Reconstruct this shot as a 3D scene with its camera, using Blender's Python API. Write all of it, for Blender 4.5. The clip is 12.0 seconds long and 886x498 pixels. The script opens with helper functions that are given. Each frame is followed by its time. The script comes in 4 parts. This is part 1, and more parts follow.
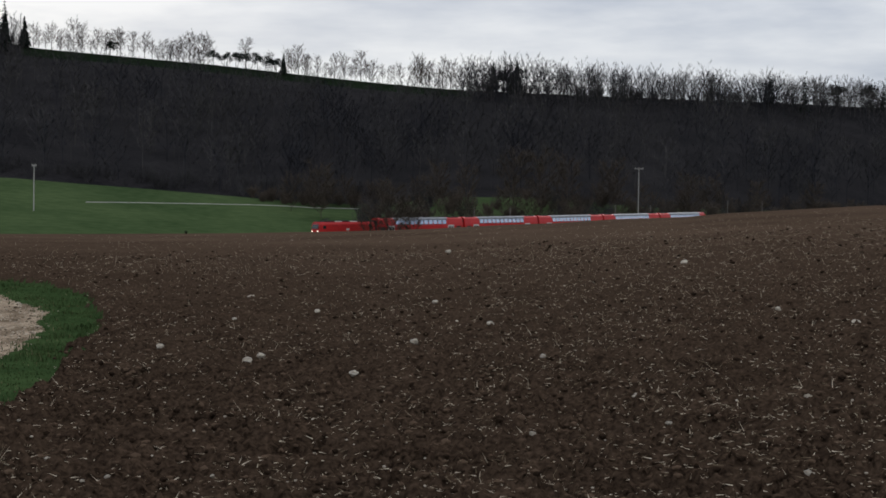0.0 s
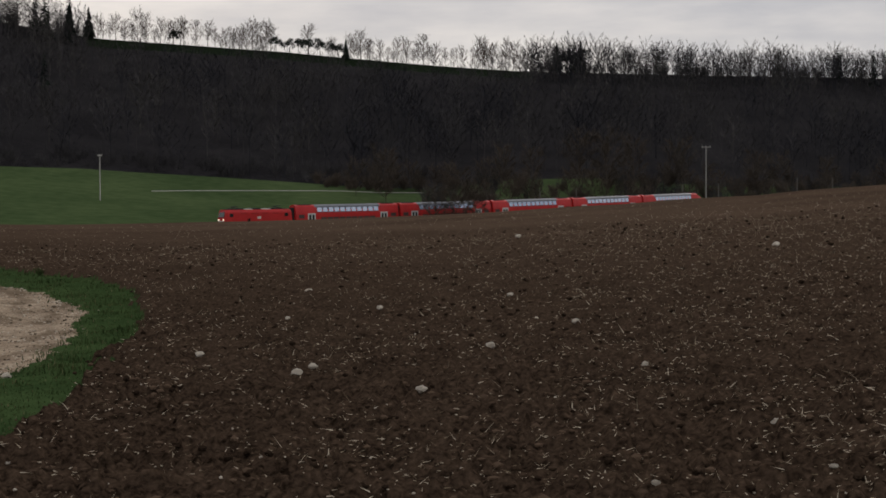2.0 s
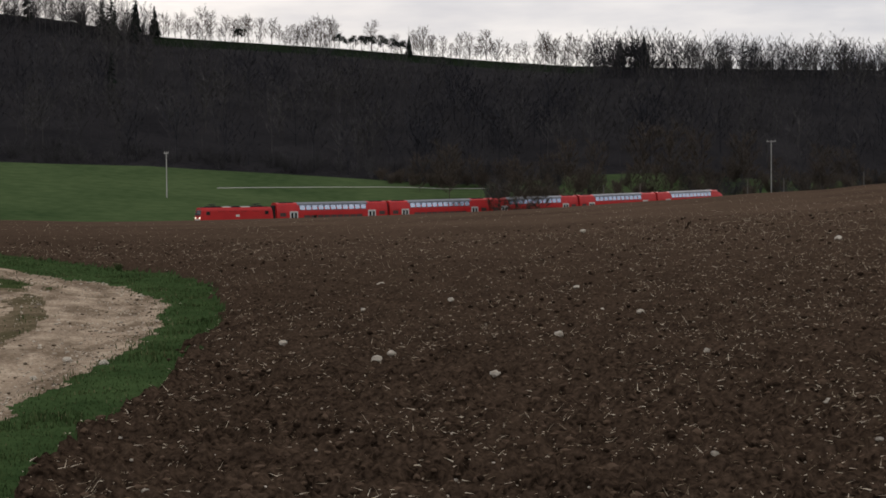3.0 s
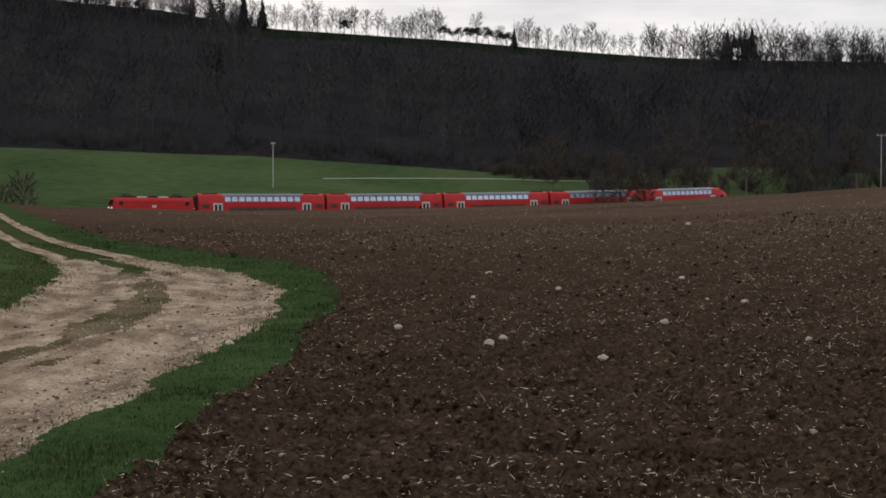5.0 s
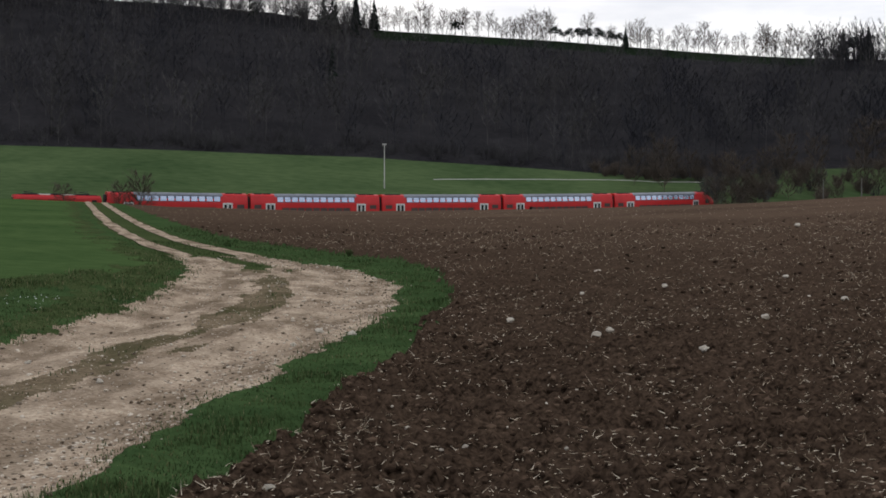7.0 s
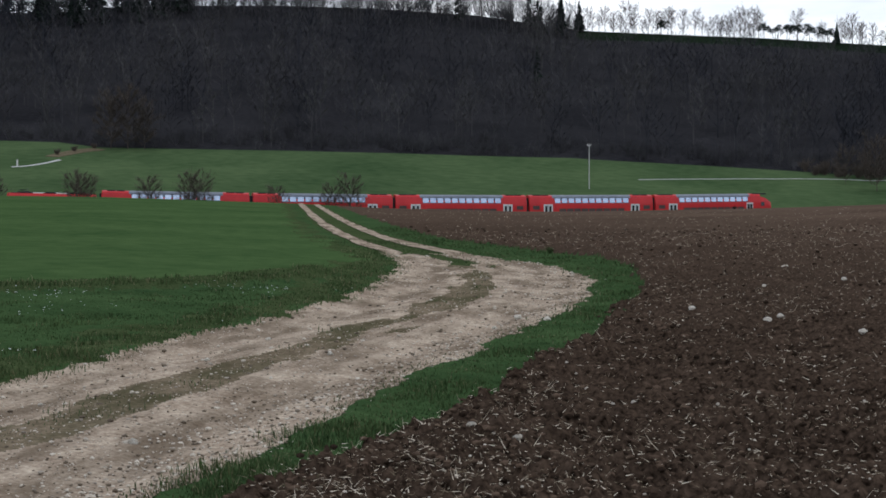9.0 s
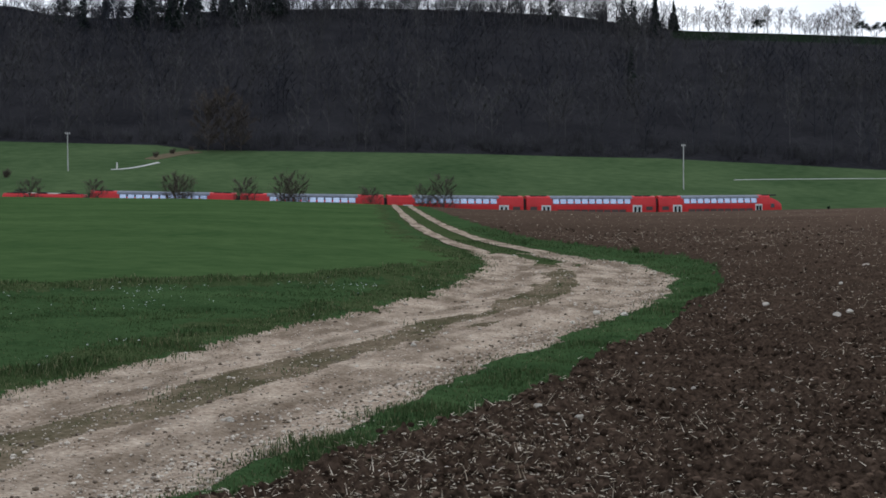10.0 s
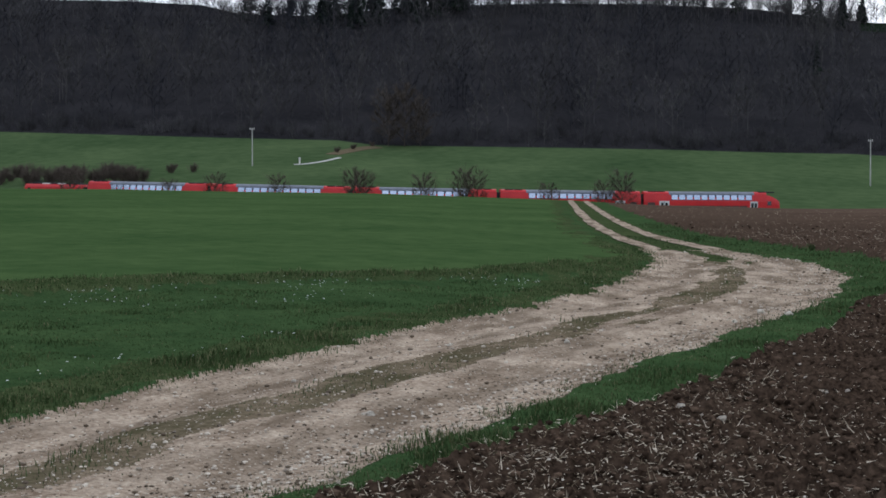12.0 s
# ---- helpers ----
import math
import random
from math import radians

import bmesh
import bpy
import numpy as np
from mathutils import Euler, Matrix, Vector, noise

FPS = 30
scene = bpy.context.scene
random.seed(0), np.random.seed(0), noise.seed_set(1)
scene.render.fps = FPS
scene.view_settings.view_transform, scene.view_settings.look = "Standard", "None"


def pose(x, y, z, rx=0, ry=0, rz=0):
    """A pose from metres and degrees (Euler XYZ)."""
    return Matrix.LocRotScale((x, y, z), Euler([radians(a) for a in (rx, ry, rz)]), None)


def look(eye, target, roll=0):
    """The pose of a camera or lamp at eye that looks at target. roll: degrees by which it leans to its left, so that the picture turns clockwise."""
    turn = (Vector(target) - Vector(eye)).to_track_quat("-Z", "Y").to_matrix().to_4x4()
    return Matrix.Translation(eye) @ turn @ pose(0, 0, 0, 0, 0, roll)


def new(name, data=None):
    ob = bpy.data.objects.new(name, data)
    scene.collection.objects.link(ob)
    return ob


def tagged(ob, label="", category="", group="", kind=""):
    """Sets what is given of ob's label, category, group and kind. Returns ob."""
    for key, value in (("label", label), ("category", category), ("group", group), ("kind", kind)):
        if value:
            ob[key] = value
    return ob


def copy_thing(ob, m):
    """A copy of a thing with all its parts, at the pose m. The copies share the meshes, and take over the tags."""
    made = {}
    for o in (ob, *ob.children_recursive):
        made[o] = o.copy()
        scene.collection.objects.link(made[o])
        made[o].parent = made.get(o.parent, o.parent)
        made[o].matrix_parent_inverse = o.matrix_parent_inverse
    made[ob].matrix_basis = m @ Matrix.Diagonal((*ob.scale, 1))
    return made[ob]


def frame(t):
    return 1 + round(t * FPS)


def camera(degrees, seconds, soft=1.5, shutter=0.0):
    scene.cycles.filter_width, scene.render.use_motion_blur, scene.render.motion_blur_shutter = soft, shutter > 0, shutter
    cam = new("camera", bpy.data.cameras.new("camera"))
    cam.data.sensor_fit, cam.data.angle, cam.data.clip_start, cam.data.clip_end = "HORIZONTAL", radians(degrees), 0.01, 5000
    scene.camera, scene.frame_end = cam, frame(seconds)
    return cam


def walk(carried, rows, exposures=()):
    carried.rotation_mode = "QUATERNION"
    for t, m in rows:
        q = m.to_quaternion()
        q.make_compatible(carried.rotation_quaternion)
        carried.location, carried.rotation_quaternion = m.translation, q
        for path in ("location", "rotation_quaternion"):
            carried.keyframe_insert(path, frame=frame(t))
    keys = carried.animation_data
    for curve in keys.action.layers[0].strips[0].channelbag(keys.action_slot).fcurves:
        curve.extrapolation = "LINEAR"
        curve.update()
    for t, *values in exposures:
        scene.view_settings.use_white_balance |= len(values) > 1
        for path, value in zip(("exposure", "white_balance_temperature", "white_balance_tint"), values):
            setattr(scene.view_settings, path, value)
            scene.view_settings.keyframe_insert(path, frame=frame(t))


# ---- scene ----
cam = camera(32.0, 12.0, soft=1.7)
# seconds, place in metres, yaw, pitch, lean
PATH = [
    (0.0, 0.00, 0.27, 1.60, -0.01, -1.01, 0.80), (0.5, -0.01, 1.79, 1.62, 0.29, -1.38, 0.58),
    (1.0, -0.03, 2.83, 1.64, 0.66, -1.51, 0.34), (1.5, -0.07, 3.05, 1.64, 1.45, -1.55, -0.04),
    (2.0, -0.13, 2.60, 1.62, 2.40, -1.65, -0.22), (2.5, -0.13, 2.04, 1.62, 3.53, -1.78, -0.34),
    (3.0, -0.17, 1.82, 1.62, 4.74, -1.79, -0.45), (5.0, -0.19, 1.18, 1.61, 8.57, -2.08, 0.03),
    (5.5, -0.20, 1.12, 1.61, 9.70, -1.75, -0.21), (6.0, -0.20, 1.04, 1.61, 10.64, -1.85, -0.42),
    (6.5, -0.10, 0.51, 1.60, 11.62, -2.00, -0.26), (7.0, -0.05, 0.24, 1.60, 12.65, -2.05, 0.11),
    (9.0, 0.62, -1.63, 1.59, 20.25, -2.01, -0.22), (9.5, 0.84, -2.05, 1.59, 21.84, -2.02, -0.27),
    (10.0, 1.07, -2.36, 1.58, 23.73, -1.95, -0.39), (10.5, 1.11, -2.30, 1.58, 25.44, -1.93, -0.34),
    (11.0, 1.16, -2.25, 1.58, 27.02, -2.08, -0.32), (11.5, 1.21, -2.21, 1.58, 28.66, -2.20, -0.22),
    (12.0, 1.26, -2.18, 1.58, 30.37, -2.09, -0.18),
]
EXPOSURE = [(0.0, -0.06, 6400, 10), (0.6, -0.18, 6700, 12), (1.2, -0.34, 7000, 14), (2.0, -0.32, 7000, 14), (3.2, 0.04, 6900, 14), (5.5, 0.08, 6800, 13), (6.4, -0.04, 6700, 13),
            (7.0, 0.30, 6500, 12), (8.8, 0.40, 5950, 10), (12.0, 0.42, 5850, 11)]
walk(cam, [(t, pose(x, y, z, 90 + p, -l, w)) for t, x, y, z, w, p, l in PATH], EXPOSURE)

# ---- light: an overcast spring sky, brightest low over the ridge ----
world = bpy.data.worlds.new("sky")
scene.world = world
world.use_nodes = True
wn, wl = world.node_tree.nodes, world.node_tree.links
wn.clear()
w_out, w_bg = wn.new("ShaderNodeOutputWorld"), wn.new("ShaderNodeBackground")
w_sky = wn.new("ShaderNodeTexSky")
w_sky.sky_type, w_sky.sun_disc = "NISHITA", False
w_sky.sun_elevation, w_sky.sun_rotation = radians(24), radians(-25)
w_co, w_map, w_noise, w_ramp = wn.new("ShaderNodeTexCoord"), wn.new("ShaderNodeMapping"), wn.new("ShaderNodeTexNoise"), wn.new("ShaderNodeValToRGB")
w_map.inputs["Scale"].default_value = (1.6, 1.6, 7.0)
w_noise.inputs["Scale"].default_value, w_noise.inputs["Detail"].default_value, w_noise.inputs["Roughness"].default_value = 2.2, 6, 0.55
w_ramp.color_ramp.elements[0].position, w_ramp.color_ramp.elements[0].color = 0.36, (4.6, 5.1, 6.2, 1)
w_ramp.color_ramp.elements[1].position, w_ramp.color_ramp.elements[1].color = 0.62, (9.6, 9.7, 9.9, 1)
w_mix = wn.new("ShaderNodeMix")
w_mix.data_type = "RGBA"
w_mix.inputs[0].default_value = 0.88
wl.new(w_co.outputs["Generated"], w_map.inputs[0])
wl.new(w_map.outputs[0], w_noise.inputs["Vector"])
wl.new(w_noise.outputs["Fac"], w_ramp.inputs[0])
wl.new(w_sky.outputs[0], w_mix.inputs[6])
wl.new(w_ramp.outputs[0], w_mix.inputs[7])
wl.new(w_mix.outputs[2], w_bg.inputs["Color"])
w_bg.inputs["Strength"].default_value = 0.092
wl.new(w_bg.outputs[0], w_out.inputs[0])
sun_data = bpy.data.lights.new("sun", "SUN")
sun_data.energy, sun_data.angle, sun_data.color = 0.5, radians(20), (1.0, 0.96, 0.9)
sun = new("sun", sun_data)
sun.matrix_world = look((60, 150, 90), (0, 0, 0))


# ---- materials ----
def material(name, dark, light, scale=4.0, rough=0.85, bump=0.0, bump_scale=30.0, metal=0.0, fine=0.35, island=0.0, spec=0.3):
    """A surface of two tones broken up at two sizes, with fine relief."""
    m = bpy.data.materials.new(name)
    m.use_nodes = True
    n, l = m.node_tree.nodes, m.node_tree.links
    b = n["Principled BSDF"]
    b.inputs["Roughness"].default_value, b.inputs["Metallic"].default_value = rough, metal
    b.inputs["Specular IOR Level"].default_value = spec
    co = n.new("ShaderNodeTexCoord")
    big, small, ramp, add = n.new("ShaderNodeTexNoise"), n.new("ShaderNodeTexNoise"), n.new("ShaderNodeValToRGB"), n.new("ShaderNodeMix")
    big.inputs["Scale"].default_value, big.inputs["Detail"].default_value = scale, 4
    small.inputs["Scale"].default_value, small.inputs["Detail"].default_value = scale * 11, 4
    l.new(co.outputs["Object"], big.inputs["Vector"])
    l.new(co.outputs["Object"], small.inputs["Vector"])
    add.inputs[0].default_value = fine
    l.new(big.outputs["Fac"], add.inputs[2])
    l.new(small.outputs["Fac"], add.inputs[3])
    fac = add.outputs[0]
    if island:
        geo, mix2 = n.new("ShaderNodeNewGeometry"), n.new("ShaderNodeMix")
        mix2.inputs[0].default_value = island
        l.new(fac, mix2.inputs[2])
        l.new(geo.outputs["Random Per Island"], mix2.inputs[3])
        fac = mix2.outputs[0]
    ramp.color_ramp.elements[0].position, ramp.color_ramp.elements[0].color = 0.34, (*dark, 1)
    ramp.color_ramp.elements[1].position, ramp.color_ramp.elements[1].color = 0.66, (*light, 1)
    l.new(fac, ramp.inputs[0])
    l.new(ramp.outputs[0], b.inputs["Base Color"])
    if bump:
        bn, bp = n.new("ShaderNodeTexNoise"), n.new("ShaderNodeBump")
        bn.inputs["Scale"].default_value, bn.inputs["Detail"].default_value = bump_scale, 5
        bp.inputs["Distance"].default_value = bump
        l.new(co.outputs["Object"], bn.inputs["Vector"])
        l.new(bn.outputs["Fac"], bp.inputs["Height"])
        l.new(bp.outputs[0], b.inputs["Normal"])
    return m


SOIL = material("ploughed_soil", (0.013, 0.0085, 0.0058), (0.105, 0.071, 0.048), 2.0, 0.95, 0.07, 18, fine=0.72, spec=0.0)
TRACK_DIRT = material("chalky_track_dirt", (0.25, 0.180, 0.122), (0.62, 0.505, 0.375), 2.4, 0.95, 0.03, 30, fine=0.6, spec=0.0)
TRACK_MID = material("muddy_track_crown", (0.10, 0.076, 0.046), (0.27, 0.21, 0.14), 2.0, 0.95, 0.02, 40, fine=0.6, spec=0.0)
TURF = material("short_turf", (0.028, 0.055, 0.020), (0.062, 0.103, 0.038), 0.9, 0.9, 0.03, 25, fine=0.45, spec=0.0)
CROP = material("young_crop", (0.038, 0.072, 0.024), (0.074, 0.118, 0.041), 0.16, 0.9, 0.03, 20, fine=0.45, spec=0.0)
BALK = material("rough_old_grass", (0.032, 0.052, 0.018), (0.078, 0.096, 0.040), 1.3, 0.95, 0.05, 15, fine=0.5, spec=0.0)
MEADOW = material("valley_meadow", (0.040, 0.069, 0.028), (0.088, 0.126, 0.054), 0.03, 0.9, fine=0.4, spec=0.0)
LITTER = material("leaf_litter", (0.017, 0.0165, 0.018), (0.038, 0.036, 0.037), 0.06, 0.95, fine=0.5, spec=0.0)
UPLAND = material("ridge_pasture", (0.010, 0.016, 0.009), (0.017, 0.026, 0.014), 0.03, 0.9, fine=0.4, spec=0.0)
BARK = material("winter_branches", (0.030, 0.029, 0.0305), (0.104, 0.099, 0.099), 0.04, 0.9, fine=0.4, spec=0.0)
BARK_DEEP = material("blue_black_branches", (0.017, 0.0175, 0.0215), (0.052, 0.053, 0.061), 0.05, 0.9, fine=0.4, spec=0.0)
BARK_PALE = material("pale_beech_branches", (0.046, 0.044, 0.042), (0.125, 0.117, 0.110), 0.05, 0.9, fine=0.4, spec=0.0)
BAND = material("dark_blue_window_surround", (0.035, 0.040, 0.055), (0.065, 0.072, 0.092), 0.6, 0.4, spec=0.4)
BARK_RIDGE = material("grey_brown_bark", (0.045, 0.037, 0.032), (0.12, 0.095, 0.078), 0.4, 0.9, fine=0.4, spec=0.0)
TWIG_TAN = material("tan_brushwood", (0.065, 0.052, 0.043), (0.15, 0.122, 0.098), 0.3, 0.9, fine=0.4, island=0.3, spec=0.0)
NEEDLE = material("dark_needles", (0.010, 0.015, 0.012), (0.024, 0.032, 0.024), 0.2, 0.9, fine=0.4, island=0.4, spec=0.0)
GRASS_BLADE = material("grass_blades", (0.026, 0.048, 0.017), (0.092, 0.130, 0.050), 1.1, 0.8, fine=0.35, island=0.22, spec=0.0)
DRY_BLADE = material("dry_grass_blades", (0.10, 0.105, 0.045), (0.20, 0.185, 0.10), 0.6, 0.8, fine=0.3, island=0.6, spec=0.0)
STRAW = material("weathered_straw", (0.22, 0.175, 0.115), (0.78, 0.68, 0.52), 3.0, 0.8, fine=0.3, island=0.75, spec=0.0)
STONE = material("pale_limestone", (0.42, 0.36, 0.28), (0.74, 0.67, 0.55), 9.0, 0.9, 0.01, 60, island=0.3, spec=0.2)
GRAVEL = material("track_gravel", (0.12, 0.09, 0.06), (0.62, 0.54, 0.43), 5.0, 0.9, island=0.85, spec=0.2)
CLOD = material("soil_clods", (0.030, 0.020, 0.0135), (0.125, 0.085, 0.058), 6.0, 0.95, 0.01, 40, island=0.6, spec=0.0)
PETAL = material("white_flowers", (0.55, 0.58, 0.50), (0.80, 0.82, 0.76), 5.0, 0.7, spec=0.2)
BALLAST = material("grey_ballast", (0.10, 0.09, 0.08), (0.24, 0.22, 0.20), 3.0, 0.95, 0.05, 12, spec=0.2)
GLASS_LOW = material("brown_reflecting_glass", (0.055, 0.032, 0.030), (0.085, 0.052, 0.046), 0.5, 0.3, spec=0.5)
STEEL = material("rail_steel", (0.14, 0.11, 0.09), (0.26, 0.23, 0.20), 2.0, 0.45, metal=0.8)
POLE_WOOD = material("weathered_pole", (0.38, 0.36, 0.33), (0.60, 0.58, 0.54), 1.5, 0.8)
TRAIN_RED = material("train_red_paint", (0.50, 0.012, 0.014), (0.62, 0.020, 0.020), 0.5, 0.42, spec=0.4)
RED_DIRTY = material("dusty_red_paint", (0.36, 0.014, 0.015), (0.48, 0.022, 0.020), 0.8, 0.55, spec=0.3)
ROOF_GREY = material("train_roof_grey", (0.13, 0.142, 0.168), (0.20, 0.213, 0.245), 0.6, 0.5, spec=0.4)
DOOR_GREY = material("light_grey_doors", (0.56, 0.56, 0.55), (0.70, 0.70, 0.68), 1.0, 0.5, spec=0.4)
DARK = material("black_underframe", (0.015, 0.015, 0.016), (0.04, 0.038, 0.036), 1.5, 0.7)
GLASS_UP = material("sky_reflecting_glass", (0.42, 0.48, 0.60), (0.58, 0.64, 0.76), 0.5, 0.15, metal=0.75, spec=0.6)
GLASS_DARK = material("tinted_dark_glass", (0.015, 0.016, 0.018), (0.03, 0.032, 0.036), 0.5, 0.1, spec=0.6)
CREAM = material("pale_trim", (0.62, 0.60, 0.55), (0.75, 0.72, 0.66), 1.0, 0.5)
LAMP = material("headlight_lens", (0.8, 0.78, 0.7), (0.9, 0.88, 0.8), 1.0, 0.2)
LAMP.node_tree.nodes["Principled BSDF"].inputs["Emission Color"].default_value = (1, 0.9, 0.7, 1)
LAMP.node_tree.nodes["Principled BSDF"].inputs["Emission Strength"].default_value = 1.5


def streaked(m, mud, strength):
    """Lay streaks of mud, drawn out along the wheel tracks, over a material; they follow the UV map (across, along)."""
    n, l = m.node_tree.nodes, m.node_tree.links
    b = n["Principled BSDF"]
    old = b.inputs["Base Color"].links[0].from_socket
    uv, mp, st, rp, mx = (n.new("ShaderNode" + k) for k in ("UVMap", "Mapping", "TexNoise", "ValToRGB", "Mix"))
    mp.inputs["Scale"].default_value = (1.9, 0.30, 1)
    st.inputs["Scale"].default_value, st.inputs["Detail"].default_value, st.inputs["Roughness"].default_value = 1.6, 7, 0.62
    rp.color_ramp.elements[0].position, rp.color_ramp.elements[0].color = 0.42, (0, 0, 0, 1)
    rp.color_ramp.elements[1].position, rp.color_ramp.elements[1].color = 0.60, (strength, strength, strength, 1)
    mx.data_type = "RGBA"
    mx.inputs[7].default_value = (*mud, 1)
    l.new(uv.outputs[0], mp.inputs[0])
    l.new(mp.outputs[0], st.inputs["Vector"])
    l.new(st.outputs["Fac"], rp.inputs[0])
    l.new(rp.outputs[0], mx.inputs[0])
    l.new(old, mx.inputs[6])
    l.new(mx.outputs[2], b.inputs["Base Color"])


def paint_lit_slope(m, tone):
    """The soil pales from the hollow before the eye up to the rise, in uneven patches; to the right the paling is the
    slope's light put into the colour.
    """
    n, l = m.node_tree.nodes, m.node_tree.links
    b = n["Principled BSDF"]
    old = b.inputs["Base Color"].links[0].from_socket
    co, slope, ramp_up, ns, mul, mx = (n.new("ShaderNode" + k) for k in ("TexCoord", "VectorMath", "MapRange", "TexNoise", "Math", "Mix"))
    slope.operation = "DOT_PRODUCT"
    # y pales it up the rise, x paints in the brighter right-hand slope
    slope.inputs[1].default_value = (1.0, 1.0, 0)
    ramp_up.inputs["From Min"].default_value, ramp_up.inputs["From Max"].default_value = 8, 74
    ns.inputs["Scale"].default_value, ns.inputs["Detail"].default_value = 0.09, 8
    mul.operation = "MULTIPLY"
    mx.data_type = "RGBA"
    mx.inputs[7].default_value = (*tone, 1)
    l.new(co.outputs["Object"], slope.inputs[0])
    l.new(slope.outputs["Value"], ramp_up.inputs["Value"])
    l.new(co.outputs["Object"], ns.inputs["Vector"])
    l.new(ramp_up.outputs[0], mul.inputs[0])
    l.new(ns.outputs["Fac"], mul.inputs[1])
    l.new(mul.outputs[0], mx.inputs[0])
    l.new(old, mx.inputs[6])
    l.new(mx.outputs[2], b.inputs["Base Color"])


paint_lit_slope(SOIL, (0.160, 0.110, 0.077))
streaked(TRACK_DIRT, (0.125, 0.090, 0.058), 0.75)
streaked(TRACK_MID, (0.055, 0.056, 0.024), 0.7)


# ---- the lie of the land ----
def vnoise(x, y, seed=0):
    """Smooth value noise of a plane, about -1 to 1."""
    xi, yi = np.floor(x), np.floor(y)
    u, v = x - xi, y - yi
    u, v = u * u * (3 - 2 * u), v * v * (3 - 2 * v)

    def h(a, b):
        s = np.sin(a * 127.1 + b * 311.7 + seed * 74.7) * 43758.5453
        return (s - np.floor(s)) * 2 - 1
    return (h(xi, yi) * (1 - u) + h(xi + 1, yi) * u) * (1 - v) + (h(xi, yi + 1) * (1 - u) + h(xi + 1, yi + 1) * u) * v


def fractal(x, y, seed=0, octaves=4):
    return sum(vnoise(x * 2.03 ** k + 17 * k, y * 2.03 ** k - 9 * k, seed + k) / 2 ** k for k in range(octaves)) / 1.6


EYE = 1.6
CREST_R = 120.0


def interp(a, table):
    return np.interp(a, [p[0] for p in table], [p[1] for p in table])


CREST = [(-60, 1.0), (-15.6, 0.80), (-10.4, 0.46), (-8.9, 0.30), (-6.3, 0.18), (-4, 0.0), (-2.5, -0.07), (0.7, -0.28), (2, -0.34), (4.5, -0.43), (7.7, -0.53), (10, -0.57), (13, -0.62), (15.5, -0.65), (17.5, -0.64), (20, -0.56), (22.5, -0.5), (25.5, -0.32), (28.5, -0.2), (33, -0.03), (38, 0.05), (43, 0.16), (50, 0.22), (120, 0.2)]
FOOT = [(-60, 0.4), (-8, 0.6), (-5, 0.8), (-3, 0.95), (0, 0.9), (2, 0.62), (4.8, 0.6), (7.6, 0.82), (10.8, 1.04), (13.8, 1.22), (15.5, 1.34), (18.7, 1.43), (22, 1.55), (26, 1.65), (32.8, 1.76), (34.3, 1.95), (38, 2.03), (44.7, 2.19), (50, 2.29), (120, 2.2)]
FOOT_GAP = [(-16, 70), (0, 75), (8, 110), (15, 130), (50, 150)]
RIDGE = [(-60, 3.5), (-15.6, 4.27), (-12.3, 4.46), (-8.4, 4.60), (-3.3, 4.78), (0, 4.9), (2.7, 5.1), (5.9, 5.38), (8.4, 5.6), (10, 5.7), (12, 5.82), (14.8, 5.98), (17, 6.3), (19, 6.6), (22.7, 6.85), (26.4, 6.95), (29.3, 6.9), (32.5, 6.78), (34, 6.6), (36, 6.5), (38, 6.6), (39.2, 6.85), (42, 6.95), (49, 6.9), (60, 6.7), (120, 5.5)]
HILL_RUN = 270.0


def rail_r(a):
    q = np.clip(a, -20, 54) * np.pi / 180 / 0.4
    return np.exp(5.8897 - 0.3899 * q + 0.2667 * q ** 2 - 0.1489 * q ** 3 + 0.0488 * q ** 4)


def rail_z(a):
    q = np.clip(a, -14, 52) / 20
    return -1.74 - 3.895 * q + 3.606 * q ** 2 - 0.951 * q ** 3 + 0.1185 * q ** 4


def height(x, y):
    """The land's height at places of the plane."""
    x, y = np.asarray(x, float), np.asarray(y, float)
    r, a = np.hypot(x, y), np.degrees(np.arctan2(-x, y))
    t = np.tan
    zc = EYE + CREST_R * t(np.radians(interp(a, CREST)))
    rt = rail_r(a)
    zt = rail_z(a) - 0.75
    rf = rt + interp(a, FOOT_GAP)
    zf = EYE + rf * t(np.radians(interp(a, FOOT)))
    rg = rf + HILL_RUN
    zg = EYE + rg * t(np.radians(interp(a, RIDGE)))
    near = zc * r / CREST_R
    u = np.clip((r - CREST_R) / (rt - 9 - CREST_R), 0, 1)
    fall = zc + (zt - zc) * u ** 1.15
    v = np.clip((r - rt - 9) / (rf - rt - 9), 0, 1)
    lea = zt + (zf - zt) * (0.75 * v + 0.25 * v * v)
    w = np.clip((r - rf) / HILL_RUN, 0, 1)
    hill = zf + (zg - zf) * w + 2.0 * np.sin(w * np.pi) * fractal(x / 60, y / 60, 5, 3)
    beyond = zg - 0.03 * (r - rg)
    z = np.where(r < CREST_R, near, np.where(r < rt + 9, fall, np.where(r < rf, lea, np.where(r < rg, hill, beyond))))
    behind = np.clip((np.abs(a - 15) - 75) / 40, 0, 1)
    return z * (1 - behind) + near * 0.0 * behind


def ground_z(x, y):
    return float(height(x, y))


def spot(a, r):
    """A place on the land at a bearing (degrees, to the left of north) and a distance."""
    x, y = -r * math.sin(radians(a)), r * math.cos(radians(a))
    return x, y, ground_z(x, y)


